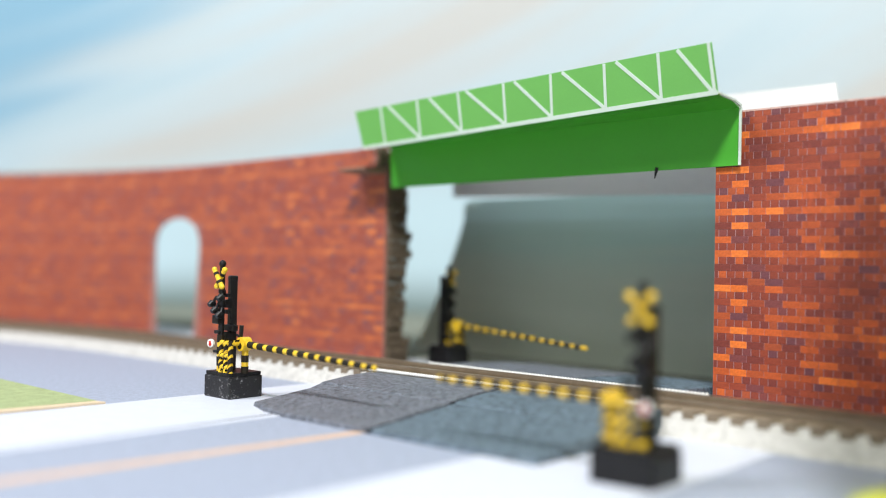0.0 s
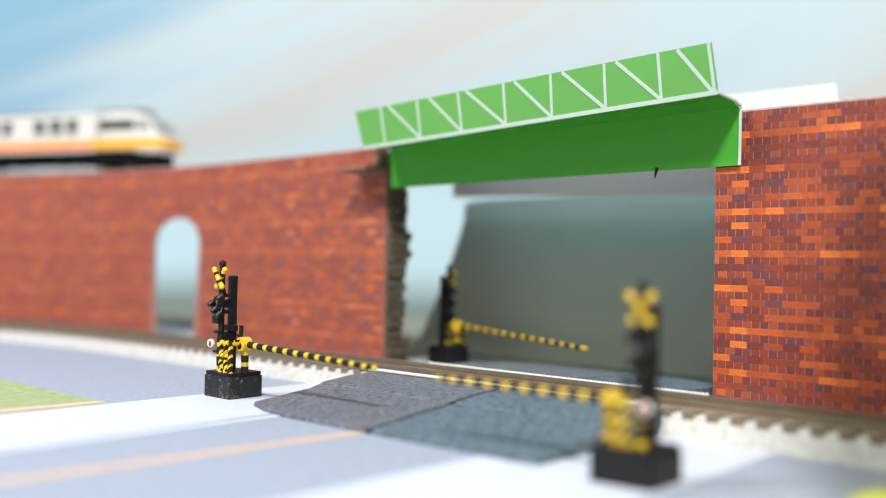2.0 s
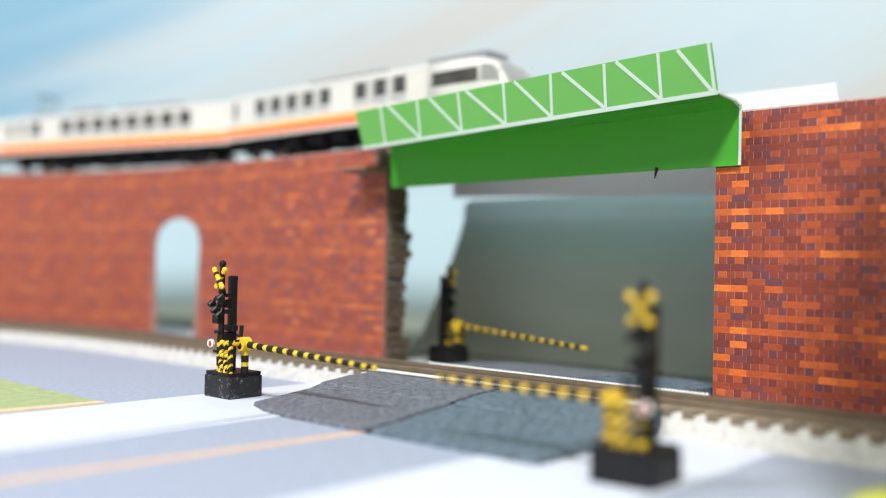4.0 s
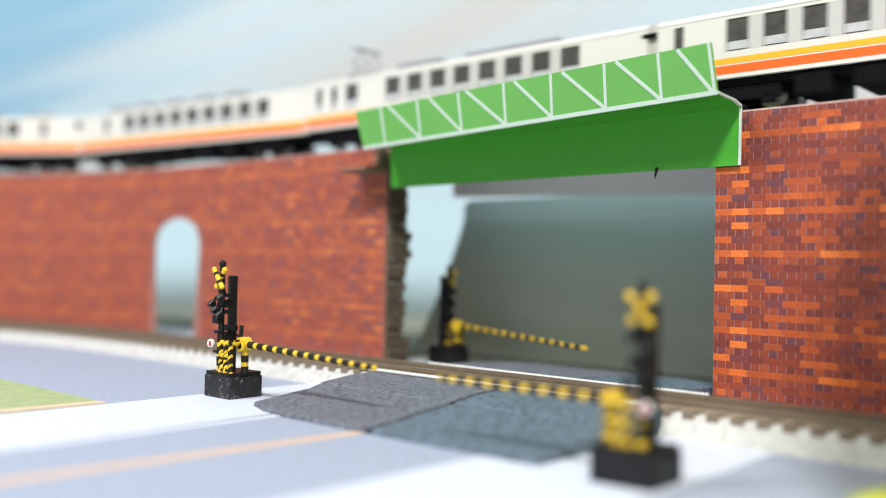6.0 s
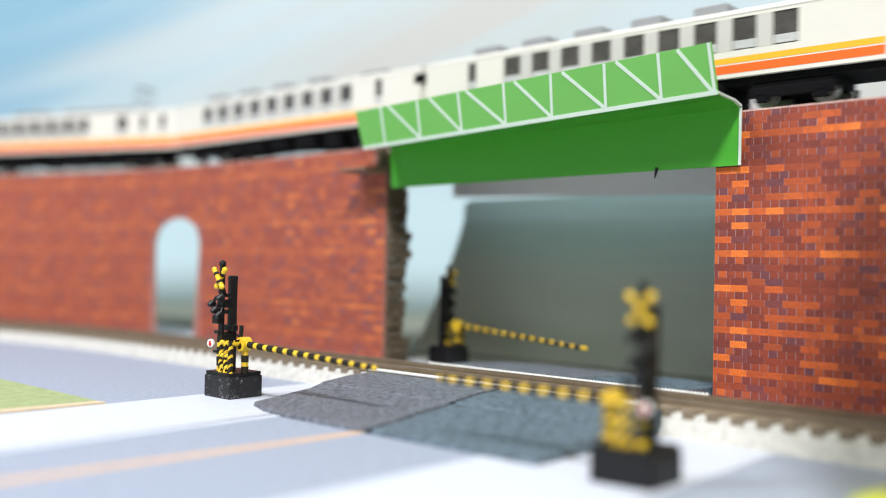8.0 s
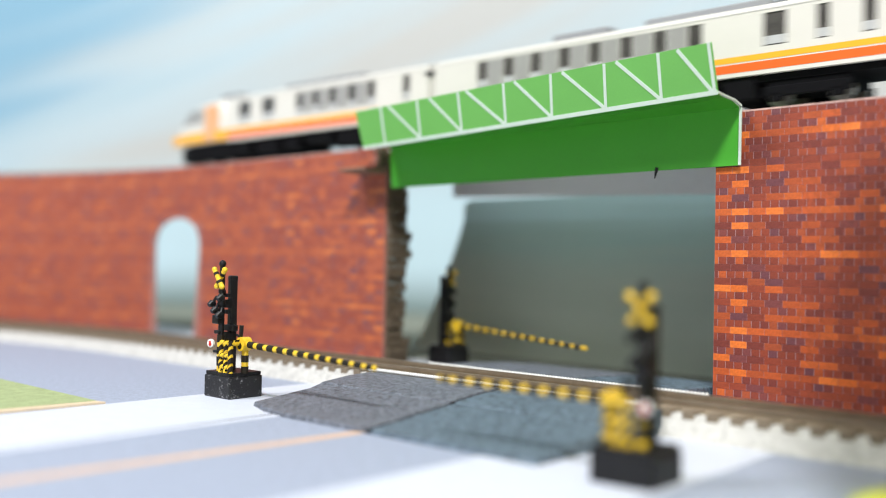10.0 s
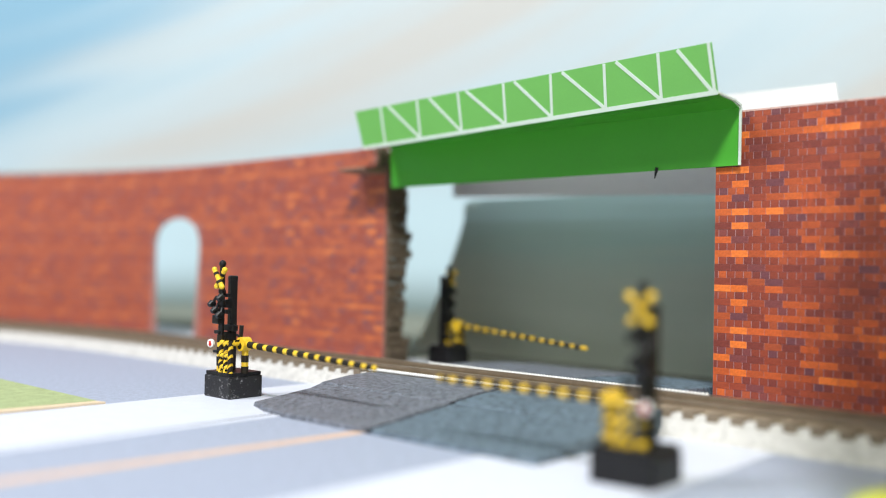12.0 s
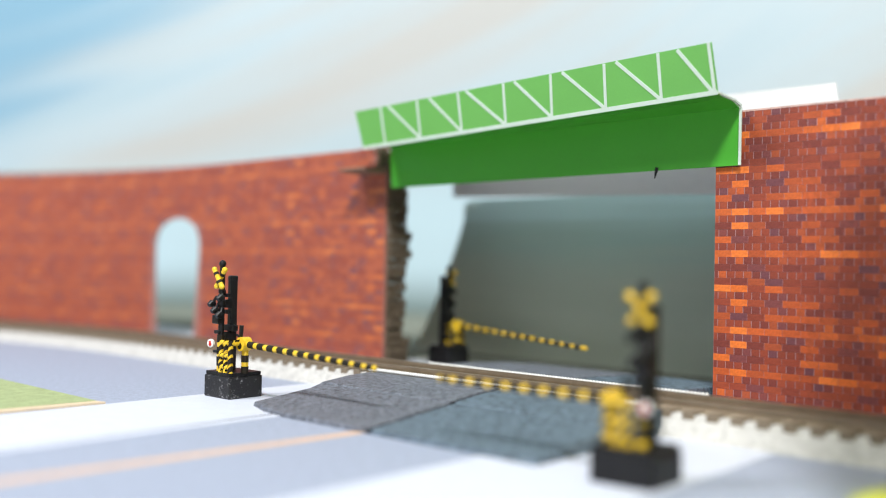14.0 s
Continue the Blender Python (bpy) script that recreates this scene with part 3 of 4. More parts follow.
def gate(m, label, k=1, drop=2.0, reach=45.0, tall=1.025, block=(-4.3, 4.3, -5.0, 5.0), worn=True):
    """A level crossing signal with its barrier, about 30 mm high, on a block. k: the side to which the barrier reaches."""
    g = thing("crossing_gate", m, label, "crossing gate", "gates of the level crossing")

    def add(name, bm, mat, parent=g, lab="", smooth=False):
        bmesh.ops.recalc_face_normals(bm, faces=bm.faces)
        for v in bm.verts:
            v.co.z *= tall
        return part(name, bm, mat, parent, lab, smooth)

    def bands(rows, parent, slant=0.0):
        for a, b, r in rows:
            bm = bmesh.new()
            rod(bm, a, b, r, None, 10)
            mid = (Vector(a) + Vector(b)) / 2 * MM
            for v in bm.verts:
                d = v.co - mid
                v.co += Vector((d.z * 0.9, 0, d.x * 0.9)) * slant if abs((b - a).z) < abs((b - a).x) else Vector((0, 0, d.x * 0.9)) * slant
            add("black_band", bm, ROOF_BLACK, parent)

    def kb(bm, x0, x1, y0, y1, z0, z1, bevel=0.15):
        box(bm, min(k * x0, k * x1), max(k * x0, k * x1), y0, y1, z0, z1, bevel=bevel)

    bm = bmesh.new()
    x0, x1, y0, y1 = block
    kb(bm, x0, x1, y0, y1, 0, 4.9, 0.35)
    base = add("base", bm, DUSTY if worn else BLACK, g, "worn black block with pale dust" if worn else "plain black block")
    bm = bmesh.new()
    kb(bm, x0 + 0.25, x1 - 0.25, y0 + 0.25, y1 - 0.25, 4.9, 5.7, 0.2)
    add("base_lip", bm, BLACK, base)
    # tall flat post
    bm = bmesh.new()
    kb(bm, -2.7, -1.2, 0.1, 1.9, 5.7, 26.6, 0.25)
    kb(bm, -2.8, -1.1, 0.0, 2.0, 25.6, 27.0, 0.4)
    kb(bm, -3.0, 0.6, -0.6, 0.9, 14.6, 16.0, 0.2)
    kb(bm, -3.0, -1.0, -1.6, 0.6, 11.8, 14.4, 0.3)
    kb(bm, -3.0, -1.2, -1.7, 0.6, 19.8, 21.6, 0.3)
    add("post", bm, BLACK)
    # signal mast with its fittings
    bm = bmesh.new()
    rod(bm, (-2.0 * k, -1.9, 5.6), (-2.0 * k, -1.9, 29.0), 0.75, 0.6, 10)
    for z, r in ((8.2, 0.95), (13.0, 0.9), (20.5, 0.95), (23.0, 0.85)):
        rod(bm, (-2.0 * k, -1.9, z), (-2.0 * k, -1.9, z + 0.8), r, None, 10)
    ball(bm, (-2.0 * k, -1.9, 29.6), 0.85)
    kb(bm, -2.6, -0.2, -2.1, -0.8, 18.5, 19.4, 0.15)
    kb(bm, -2.4, 0.2, -2.0, -0.9, 22.2, 23.0, 0.15)
    mast = add("signal_mast", bm, BLACK, smooth=False)
    # crossbuck of two yellow and black boards
    for sgn in (1, -1):
        by = bmesh.new()
        c = Vector((-1.9 * k, -2.75, 26.4))
        d = Vector((0.62 * sgn, 0, 0.78))
        shift = Vector((0, 0.35 * sgn, 0))
        rod(by, c - d * 2.4 + shift, c + d * 2.4 + shift, 0.55, None, 8)
        for u in (-2.4, 2.4):
            ball(by, c + d * u + shift, 0.72, 2, (1.1, 0.8, 0.9))
        add("crossbuck_board", by, YELLOW, mast)
        bands([(c + d * u + shift, c + d * (u + 0.7) + shift, 0.61) for u in (-1.45, 0.75)], mast)
    # hooded signal lamps
    for dx, z, dy in ((-2.0, 20.6, -1.5), (1.2, 22.0, -1.3), (-0.4, 19.2, -2.2), (0.9, 18.2, -1.4)):
        bm = bmesh.new()
        x = (-2.0 + dx) * k
        bend = (x * 0.75 - 0.5 * k, -1.9 + dy * 0.3, z + 1.5)
        rod(bm, (-2.0 * k, -1.9, z + 0.9), bend, 0.36)
        rod(bm, bend, (x, -1.9 + dy * 0.4 - 0.3, z + 0.4), 0.36)
        ball(bm, bend, 0.38, 1)
        rod(bm, (x, -1.9 + dy * 0.4, z), (x, -1.9 + dy * 0.4 - 0.8, z), 0.72, 0.78, 12)
        rod(bm, (x, -1.9 + dy * 0.4 - 0.6, z + 0.3), (x, -1.9 + dy * 0.4 - 1.5, z - 0.3), 0.74, 0.55, 12)
        add("signal_lamp", bm, BLACK, mast)
    bm = bmesh.new()
    kb(bm, -3.7, -1.4, -3.4, -1.7, 16.2, 18.2, 0.3)
    kb(bm, -3.4, -1.5, -3.0, -1.7, 14.0, 14.8, 0.2)
    kb(bm, -3.5, -1.6, -3.1, -1.8, 9.8, 10.4, 0.2)
    add("relay_box", bm, BLACK, mast)
    by = bmesh.new()
    rows = striped(by, (-2.0 * k, -1.9, 5.8), (-2.0 * k, -1.9, 13.6), 0.85, 0.85, 1.3)
    add("yellow_sleeve", by, YELLOW, mast)
    bands(rows, mast)
    bm = bmesh.new()
    rod(bm, (-3.4 * k, -3.4, 11.9), (-3.3 * k, -3.9, 11.9), 0.95, 0.95, 14)
    disc = add("sign_disc", bm, BEAD, mast, "small white and red disc")
    bm = bmesh.new()
    rod(bm, (-3.3 * k, -3.85, 11.3), (-3.3 * k, -4.0, 12.4), 0.28, 0.28, 8)
    rod(bm, (-3.7 * k, -3.85, 11.6), (-2.9 * k, -4.0, 11.7), 0.2, 0.2, 8)
    add("red_mark", bm, RED_PRINT, disc)
    # striped guard frame in front of the post
    fy, rows = bmesh.new(), []
    for x in (-0.3, 1.5, 3.2):
        rows += striped(fy, (x * k, -2.9, 5.7), (x * k, -2.9, 12.3), 0.6, 0.56, 0.95, 0 if x < 2 else 1)
    for z in (12.2, 9.4, 6.9):
        rows += striped(fy, (-0.3 * k, -2.9, z), (3.2 * k, -2.9, z), 0.6, 0.6, 0.8)
    rows += striped(fy, (3.2 * k, -2.9, 12.2), (3.4 * k, 0.6, 12.2), 0.6, 0.6, 0.9)
    guard = add("guard_frame", fy, YELLOW, g, "yellow frame with black stripes")
    bands(rows, guard, 1.0)
    # barrier machine and arm
    by = bmesh.new()
    rows = striped(by, (3.8 * k, 0.6, 5.7), (3.8 * k, 0.6, 10.6), 0.8, 0.8, 1.1, 1)
    rod(by, (3.8 * k, -0.9, 12.0), (3.8 * k, 1.5, 12.0), 1.55, 1.55, 18)
    machine = add("barrier_machine", by, YELLOW, g)
    bands(rows + [(Vector((3.8 * k, -1.0, 11.6)), Vector((3.8 * k, -0.88, 11.6)), 0.7)], machine)
    bm = bmesh.new()
    rod(bm, (0.9 * k, 0.3, 13.8), (2.2 * k, 0.5, 13.4), 0.3)
    rod(bm, (2.0 * k, 0.6, 11.6), (2.3 * k, 0.6, 16.0), 0.42, 0.5)
    add("lever", bm, BLACK, g)
    ay = bmesh.new()
    tip = Vector((reach * k, -0.6, 12.0 - drop))
    rows = striped(ay, (4.2 * k, 0.3, 12.0), tip, 0.72, 0.52, 1.75, 0, 12)
    ball(ay, tip, 0.62, 2)
    arm = add("barrier_arm", ay, YELLOW, g, "yellow and black banded arm")
    bands(rows, arm)
    return g


def gate_pose(s, off, turn=0):
    return Matrix.Translation(line(s, off, 0.05)) @ Matrix.Rotation(turn - TURN, 4, "Z")


gate(gate_pose(162.1, 92.6), "black crossing gate with yellow stripes and lowered barrier", 1, 1.6, 47.0, 1.025, (-5.8, 3.9, -3.6, 5.6))
gate(gate_pose(53.9, 99.6, 0.03), "black and yellow crossing gate beside the dark ramp plate", -1, -0.2, 36.5, 0.955, (-5.0, 5.0, -4.6, 5.0), False)
gate(gate_pose(180.5, -3.0, math.pi), "dark crossing gate behind the rails under the bridge", -1, 3.9, 51.0, 1.025, (-4.3, 4.3, -5.0, 5.0), False)

# ---- a yellow-green toy part at the edge of the table sheet ----
toy = thing("plastic_toy", pose(0.0625, 0.1075, 0.05 * MM, 0, 0, 38), "rounded yellow-green plastic toy standing on the asphalt sheet", "plastic toy")
bm = bmesh.new()
box(bm, -14, 14, -9, 9, 0, 5.5, bevel=1.6)
part("foot", bm, YELLOW_GREEN, toy)
bm = bmesh.new()
turned = Matrix.Rotation(radians(26.5), 4, "Z")
sweep(bm, [[turned @ (Vector((u, y, z)) * MM) for y, z in ((5.5, 2.0), (5.5, 100 - d), (1, 116 - d), (-24, 120 - d), (-32, 2.0))] for u, d in ((-22, 16), (-16, 0), (31, 0), (35, 4))])
bmesh.ops.recalc_face_normals(bm, faces=bm.faces)
bmesh.ops.bevel(bm, geom=list(bm.edges), offset=1.2 * MM, segments=2, affect="EDGES")
part("body", bm, YELLOW_GREEN, toy)


# ---- the train ----
CAR = 138.0
BOTTOM, SILL, HEAD, EAVE, RIDGE, HALF = 10.6, 17.0, 24.8, 25.9, 27.9, 9.2


def strip(bm, x0, x1, z0, z1, depth=0.8, out=0.0):
    """The same strip on both sides of a car."""
    for k in (1, -1):
        a, b = sorted((k * (HALF + out), k * (HALF + out - depth)))
        box(bm, x0, x1, a, b, z0, z1)


def car_sides(bm, x0, x1, windows):
    strip(bm, x0, x1, BOTTOM, SILL)
    strip(bm, x0, x1, HEAD, EAVE)
    edges = [x0] + [e for c, w in sorted(windows) for e in (c - w / 2, c + w / 2)] + [x1]
    for a, b in zip(edges[::2], edges[1::2]):
        strip(bm, a, b, SILL, HEAD)


def roof_ring(x, hw=HALF, low=EAVE, top=RIDGE):
    r = top - low
    return [Vector((x, y * hw / HALF, low + r * z)) * MM for y, z in
            ((-9.2, 0), (-8.9, 0.35), (-7.6, 0.68), (-4.5, 0.92), (0, 1), (4.5, 0.92), (7.6, 0.68), (8.9, 0.35), (9.2, 0))]


def nose_ring(x, hw, top, low):
    e = min(EAVE, top - 1.2)
    return [Vector((x, y, z)) * MM for y, z in
            ((-hw * 0.9, low), (-hw, low + 1.5), (-hw, (low + e) / 2), (-hw * 0.985, e - 0.6), (-hw * 0.82, e + (top - e) * 0.65), (0, top),
             (hw * 0.82, e + (top - e) * 0.65), (hw * 0.985, e - 0.6), (hw, (low + e) / 2), (hw, low + 1.5), (hw * 0.9, low))]


def bogie(c, x):
    bm = bmesh.new()
    box(bm, x - 9.5, x + 9.5, -7.4, 7.4, 6.4, 9.4, bevel=0.4)
    for k in (1, -1):
        a, b = sorted((k * 7.2, k * 8.4))
        box(bm, x - 10, x + 10, a, b, 5.2, 7.6, bevel=0.3)
        for dx in (-7, 7):
            box(bm, x + dx - 1.6, x + dx + 1.6, a, b, 4.0, 6.2, bevel=0.3)
    b = part("bogie", bm, UNDER, c)
    for dx in (-7, 7):
        for y in (-4.9, 4.9):
            bm = bmesh.new()
            rod(bm, (x + dx, y - 0.6, 5.75), (x + dx, y + 0.6, 5.75), 2.8, 2.8, 20)
            part("wheel", bm, STEEL, b)


def pantograph(c, x):
    bm = bmesh.new()
    for y in (-4, 4):
        rod(bm, (x - 5, y, 28.6), (x + 5, y, 28.6), 0.3)
        for dx in (-4, 4):
            rod(bm, (x + dx, y, 27.4), (x + dx, y, 28.6), 0.45)
    for dx in (-5, 5):
        rod(bm, (x + dx, -4, 28.6), (x + dx, 4, 28.6), 0.3)
    frame_bars = part("pantograph", bm, WIRE, c, "raised grey wire pantograph")
    for y in (-4, 4):
        for k in (1, -1):
            bm = bmesh.new()
            rod(bm, (x - 5 * k, y, 28.6), (x + 3.6 * k, y * 0.9, 33), 0.22)
            rod(bm, (x + 3.6 * k, y * 0.9, 33), (x - 0.5 * k, y * 0.8, 37.6), 0.22)
            part("arm", bm, WIRE, frame_bars)
    for dx in (-1, 1):
        bm = bmesh.new()
        rod(bm, (x + dx, -6.2, 37.8), (x + dx, 6.2, 37.8), 0.26)
        part("contact_strip", bm, WIRE, frame_bars)


def car(windows, units, label, nose=0, panto=None, curtains=(), vent=None):
    """A car 134 mm long; x points to the train's front. nose: +1 leading cab, -1 trailing cab."""
    c = thing("train_car", Matrix(), label, "train car", "cars of the train")
    x0, x1 = (-67.5, 67.5)
    if nose > 0:
        x1 = 38.0
    if nose < 0:
        x0 = -36.0
    bm = bmesh.new()
    car_sides(bm, x0, x1, windows)
    box(bm, x0, x1, -HALF + 0.9, HALF - 0.9, BOTTOM, BOTTOM + 0.8)
    for x in ([x0] if nose > 0 else [x1 - 0.8] if nose < 0 else [x0, x1 - 0.8]):
        box(bm, x, x + 0.8, -HALF + 0.85, HALF - 0.85, BOTTOM, EAVE)
    sweep(bm, [roof_ring(x) for x in (x0, x1)])
    bmesh.ops.recalc_face_normals(bm, faces=bm.faces)
    body = part("body", bm, CREAM, c)
    ends = [(x0 + 0.6, x1 - 0.6)] if not nose else [(x0 + 0.6, x1)] if nose > 0 else [(x0, x1 - 0.6)]
    for a, b in ends:
        for name, z0, z1, mat in (("yellow_stripe", 14.0, 15.4, STRIPE_YELLOW), ("red_stripe", 11.6, 13.6, STRIPE_RED)):
            bm = bmesh.new()
            strip(bm, a, b, z0, z1, 0.2, 0.07)
            part(name, bm, mat, body)
    bm = bmesh.new()
    strip(bm, x0, x1, EAVE - 0.35, EAVE - 0.1, 0.2, 0.08)
    part("gutter", bm, PILLAR, body, "grey roof gutter")
    for x, w in windows:
        for k in (1, -1):
            bm = bmesh.new()
            a, b = sorted((k * (HALF - 0.65), k * (HALF - 0.3)))
            box(bm, x - w / 2 - 0.1, x + w / 2 + 0.1, a, b, SILL - 0.1, HEAD + 0.1)
            win = part("window", bm, GLASS_DARK, body)
            if k < 0:
                bm = bmesh.new()
                box(bm, x - w / 2 + 0.3, x + w / 2 - 0.3, -HALF + 0.12, -HALF + 0.28, SILL + 0.35, SILL + 2.3)
                part("seat_cover", bm, SEAT_WHITE, win)
    order = sorted(windows)
    for (x, w), (x2, w2) in zip(order, order[1:]):
        gap = (x2 - w2 / 2) - (x + w / 2)
        if gap < 5.5 and w > 5:
            for k in (1, -1):
                bm = bmesh.new()
                a, b = sorted((k * (HALF - 0.2), k * (HALF + 0.04)))
                box(bm, x + w / 2 + 0.05, x2 - w2 / 2 - 0.05, a, b, SILL, HEAD)
                part("window_pillar", bm, PILLAR, body, "pale grey pillar between windows")
    for x, w in curtains:
        for k in (1, -1):
            bm = bmesh.new()
            a, b = sorted((k * (HALF - 0.3), k * (HALF + 0.05)))
            box(bm, x - w / 2, x + w / 2, a, b, SILL, HEAD)
            part("curtained_window", bm, GREY_PANEL, body, "grey curtained pane")
    for x, l, h, w in units:
        bm = bmesh.new()
        box(bm, x - l / 2, x + l / 2, -w, w, RIDGE - 0.9, RIDGE + h, bevel=0.5)
        part("roof_unit", bm, ROOF_GREY, c)
    if panto is not None:
        pantograph(c, panto)
    rng = random.Random(len(windows) * 7 + len(units))
    bm = bmesh.new()
    box(bm, x0 + 1, x1 - 1, -7.8, 7.8, BOTTOM - 1.6, BOTTOM - 0.02)
    frame_part = part("underframe", bm, UNDER, c, "black underframe")
    x = -33.0
    while x < 30:
        l = rng.uniform(5, 13)
        bm = bmesh.new()
        box(bm, x, x + l, -8.4, 8.4, rng.uniform(4.4, 6.8), BOTTOM - 0.3, bevel=0.4)
        part("equipment_box", bm, UNDER, frame_part)
        x += l + rng.uniform(1.5, 5.5)
    for x in (-46, 46):
        bogie(c, x)
    for x in (68.2, -68.2):
        if not (x > 0 and nose > 0) and not (x < 0 and nose < 0):
            bm = bmesh.new()
            for i in range(2):
                box(bm, x - 0.75 + 0.8 * i, x - 0.05 + 0.8 * i, -8.3, 8.3, BOTTOM + 1.2, EAVE + 0.4, bevel=0.2)
            gang = part("gangway", bm, BELLOWS, c, "pale gangway bellows")
            if x > 0 and vent:
                bm = bmesh.new()
                box(bm, x - vent[0] / 2, x + vent[0] / 2, -9.45, 9.45, vent[1], vent[2], bevel=0.3)
                part("vent", bm, UNDER, gang, "small dark opening at the joint")
    if nose > 0:
        bm = bmesh.new()
        sweep(bm, [nose_ring(*r) for r in ((38, 9.2, 27.9, 10.6), (48, 9.2, 28.0, 10.6), (55, 9.15, 27.7, 10.4), (60, 9.0, 26.8, 9.9), (64, 8.7, 24.8, 9.5), (67, 8.2, 21.0, 9.4), (69, 7.4, 17.2, 9.6), (71, 6.3, 14.8, 11.2))])
        bmesh.ops.recalc_face_normals(bm, faces=bm.faces)
        nose_part = part("nose", bm, CREAM, c, "sloping cream cab nose", True)
        bm = bmesh.new()
        sweep(bm, [[Vector((x, k * (hw + 0.12), z)) * MM for k, z in ((-1, 11.6), (-1, 15.6), (1, 15.6), (1, 11.6))] for x, hw in ((37, 9.2), (55, 9.15), (60, 9.0), (64, 8.7), (68.5, 7.8), (71.8, 6.2))])
        bmesh.ops.recalc_face_normals(bm, faces=bm.faces)
        part("yellow_stripe", bm, STRIPE_YELLOW, nose_part)
        for k in (1, -1):
            bm = bmesh.new()
            a, b = sorted((k * 9.0, k * 9.33))
            box(bm, 40, 58.5, a - 0.02 * k, b - 0.02 * k, 19.4, 23.8, bevel=0.1)
            part("side_window", bm, GLASS_DARK, nose_part)
            # corner panes and windscreen: the pale reflection on the glass is their grey colour
            bm = bmesh.new()
            vs = [Vector((x, k * y, z)) * MM for x, y, z in ((59.4, 9.16, 24.4), (59.4, 9.2, 19.4), (66.6, 8.5, 18.9), (65.5, 8.6, 21.8), (63.4, 8.85, 23.8))]
            sweep(bm, [vs, [v - Vector((0, k * 0.6 * MM, 0)) for v in vs]])
            bmesh.ops.recalc_face_normals(bm, faces=bm.faces)
            part("quarter_window", bm, GREY_PANEL, nose_part, "corner pane coloured pale grey for its reflection")
        bm = bmesh.new()
        sweep(bm, [[Vector((x, -hw, z)) * MM, Vector((x, 0, z2)) * MM, Vector((x, hw, z)) * MM, Vector((x, 0, z2 - 1.2)) * MM]
                   for x, hw, z, z2 in ((60, 7.4, 26.1, 27.0), (64, 7.2, 24.3, 25.1), (67, 6.8, 20.6, 21.4), (68.4, 6.5, 18.2, 19.0))])
        bmesh.ops.recalc_face_normals(bm, faces=bm.faces)
        part("windscreen", bm, GREY_PANEL, nose_part, "windscreen coloured pale grey for its reflection")
        bm = bmesh.new()
        sweep(bm, [[Vector((x, y * hw, z)) * MM for y, z in ((-0.95, 4.4), (-1, 10.7), (1, 10.7), (0.95, 4.4))] for x, hw in ((32, 8.8), (58, 8.6), (65, 7.2), (68, 5.6))])
        bmesh.ops.recalc_face_normals(bm, faces=bm.faces)
        part("skirt", bm, UNDER, nose_part, "black skirt")
    if nose < 0:
        bm = bmesh.new()
        sweep(bm, [nose_ring(*r) for r in ((-36, 9.2, 27.9, 10.6), (-50, 9.2, 27.5, 10.6), (-57, 9.1, 26.3, 10.4), (-62.5, 8.9, 24.0, 10.0), (-67, 8.5, 20.4, 9.8), (-72, 7.9, 17.0, 9.8), (-76, 6.8, 14.4, 11))])
        bmesh.ops.recalc_face_normals(bm, faces=bm.faces)
        nose_part = part("nose", bm, CREAM, c, "sloping cream cab end", True)
        bm = bmesh.new()
        strip(bm, -51.0, -41.5, 11.6, EAVE - 0.5, 0.3, 0.1)
        part("orange_band", bm, PALE_ORANGE, nose_part)
        bm = bmesh.new()
        sweep(bm, [[Vector((x, k * (hw + 0.12), z)) * MM for k, z in ((-1, 11.4), (-1, 15.2), (1, 15.2), (1, 11.4))] for x, hw in ((-36, 9.2), (-57, 9.15), (-63, 8.9), (-71.5, 8.0), (-76.6, 6.8))])
        bmesh.ops.recalc_face_normals(bm, faces=bm.faces)
        part("yellow_stripe", bm, STRIPE_YELLOW, nose_part)
        for k in (1, -1):
            bm = bmesh.new()
            vs = [Vector((x, k * y, z)) * MM for x, y, z in ((-52.0, 9.3, 24.6), (-52.0, 9.3, 19.0), (-66.0, 8.75, 18.6), (-64.5, 8.85, 21.4), (-61.0, 9.05, 23.9))]
            sweep(bm, [vs, [v - Vector((0, k * 0.5 * MM, 0)) for v in vs]])
            bmesh.ops.recalc_face_normals(bm, faces=bm.faces)
            part("side_window", bm, GREY_PANEL, nose_part)
        bm = bmesh.new()
        sweep(bm, [[Vector((x, -hw, z)) * MM, Vector((x, 0, z2)) * MM, Vector((x, hw, z)) * MM, Vector((x, 0, z2 - 1.2)) * MM]
                   for x, hw, z, z2 in ((-58, 7.6, 25.3, 26.3), (-62.5, 7.5, 23.4, 24.4), (-66.5, 7.1, 19.8, 20.8), (-68.5, 6.9, 18.0, 19.0))])
        bmesh.ops.recalc_face_normals(bm, faces=bm.faces)
        part("windscreen", bm, GLASS_DARK, nose_part)
        bm = bmesh.new()
        sweep(bm, [[Vector((x, y * hw, z)) * MM for y, z in ((-0.95, 4.0), (-1, 10.7), (1, 10.7), (0.95, 4.0))] for x, hw in ((-32, 8.8), (-62, 8.6), (-68.5, 7.4), (-70.5, 6.0))])
        bmesh.ops.recalc_face_normals(bm, faces=bm.faces)
        part("skirt", bm, UNDER, nose_part, "black skirt")
    return c


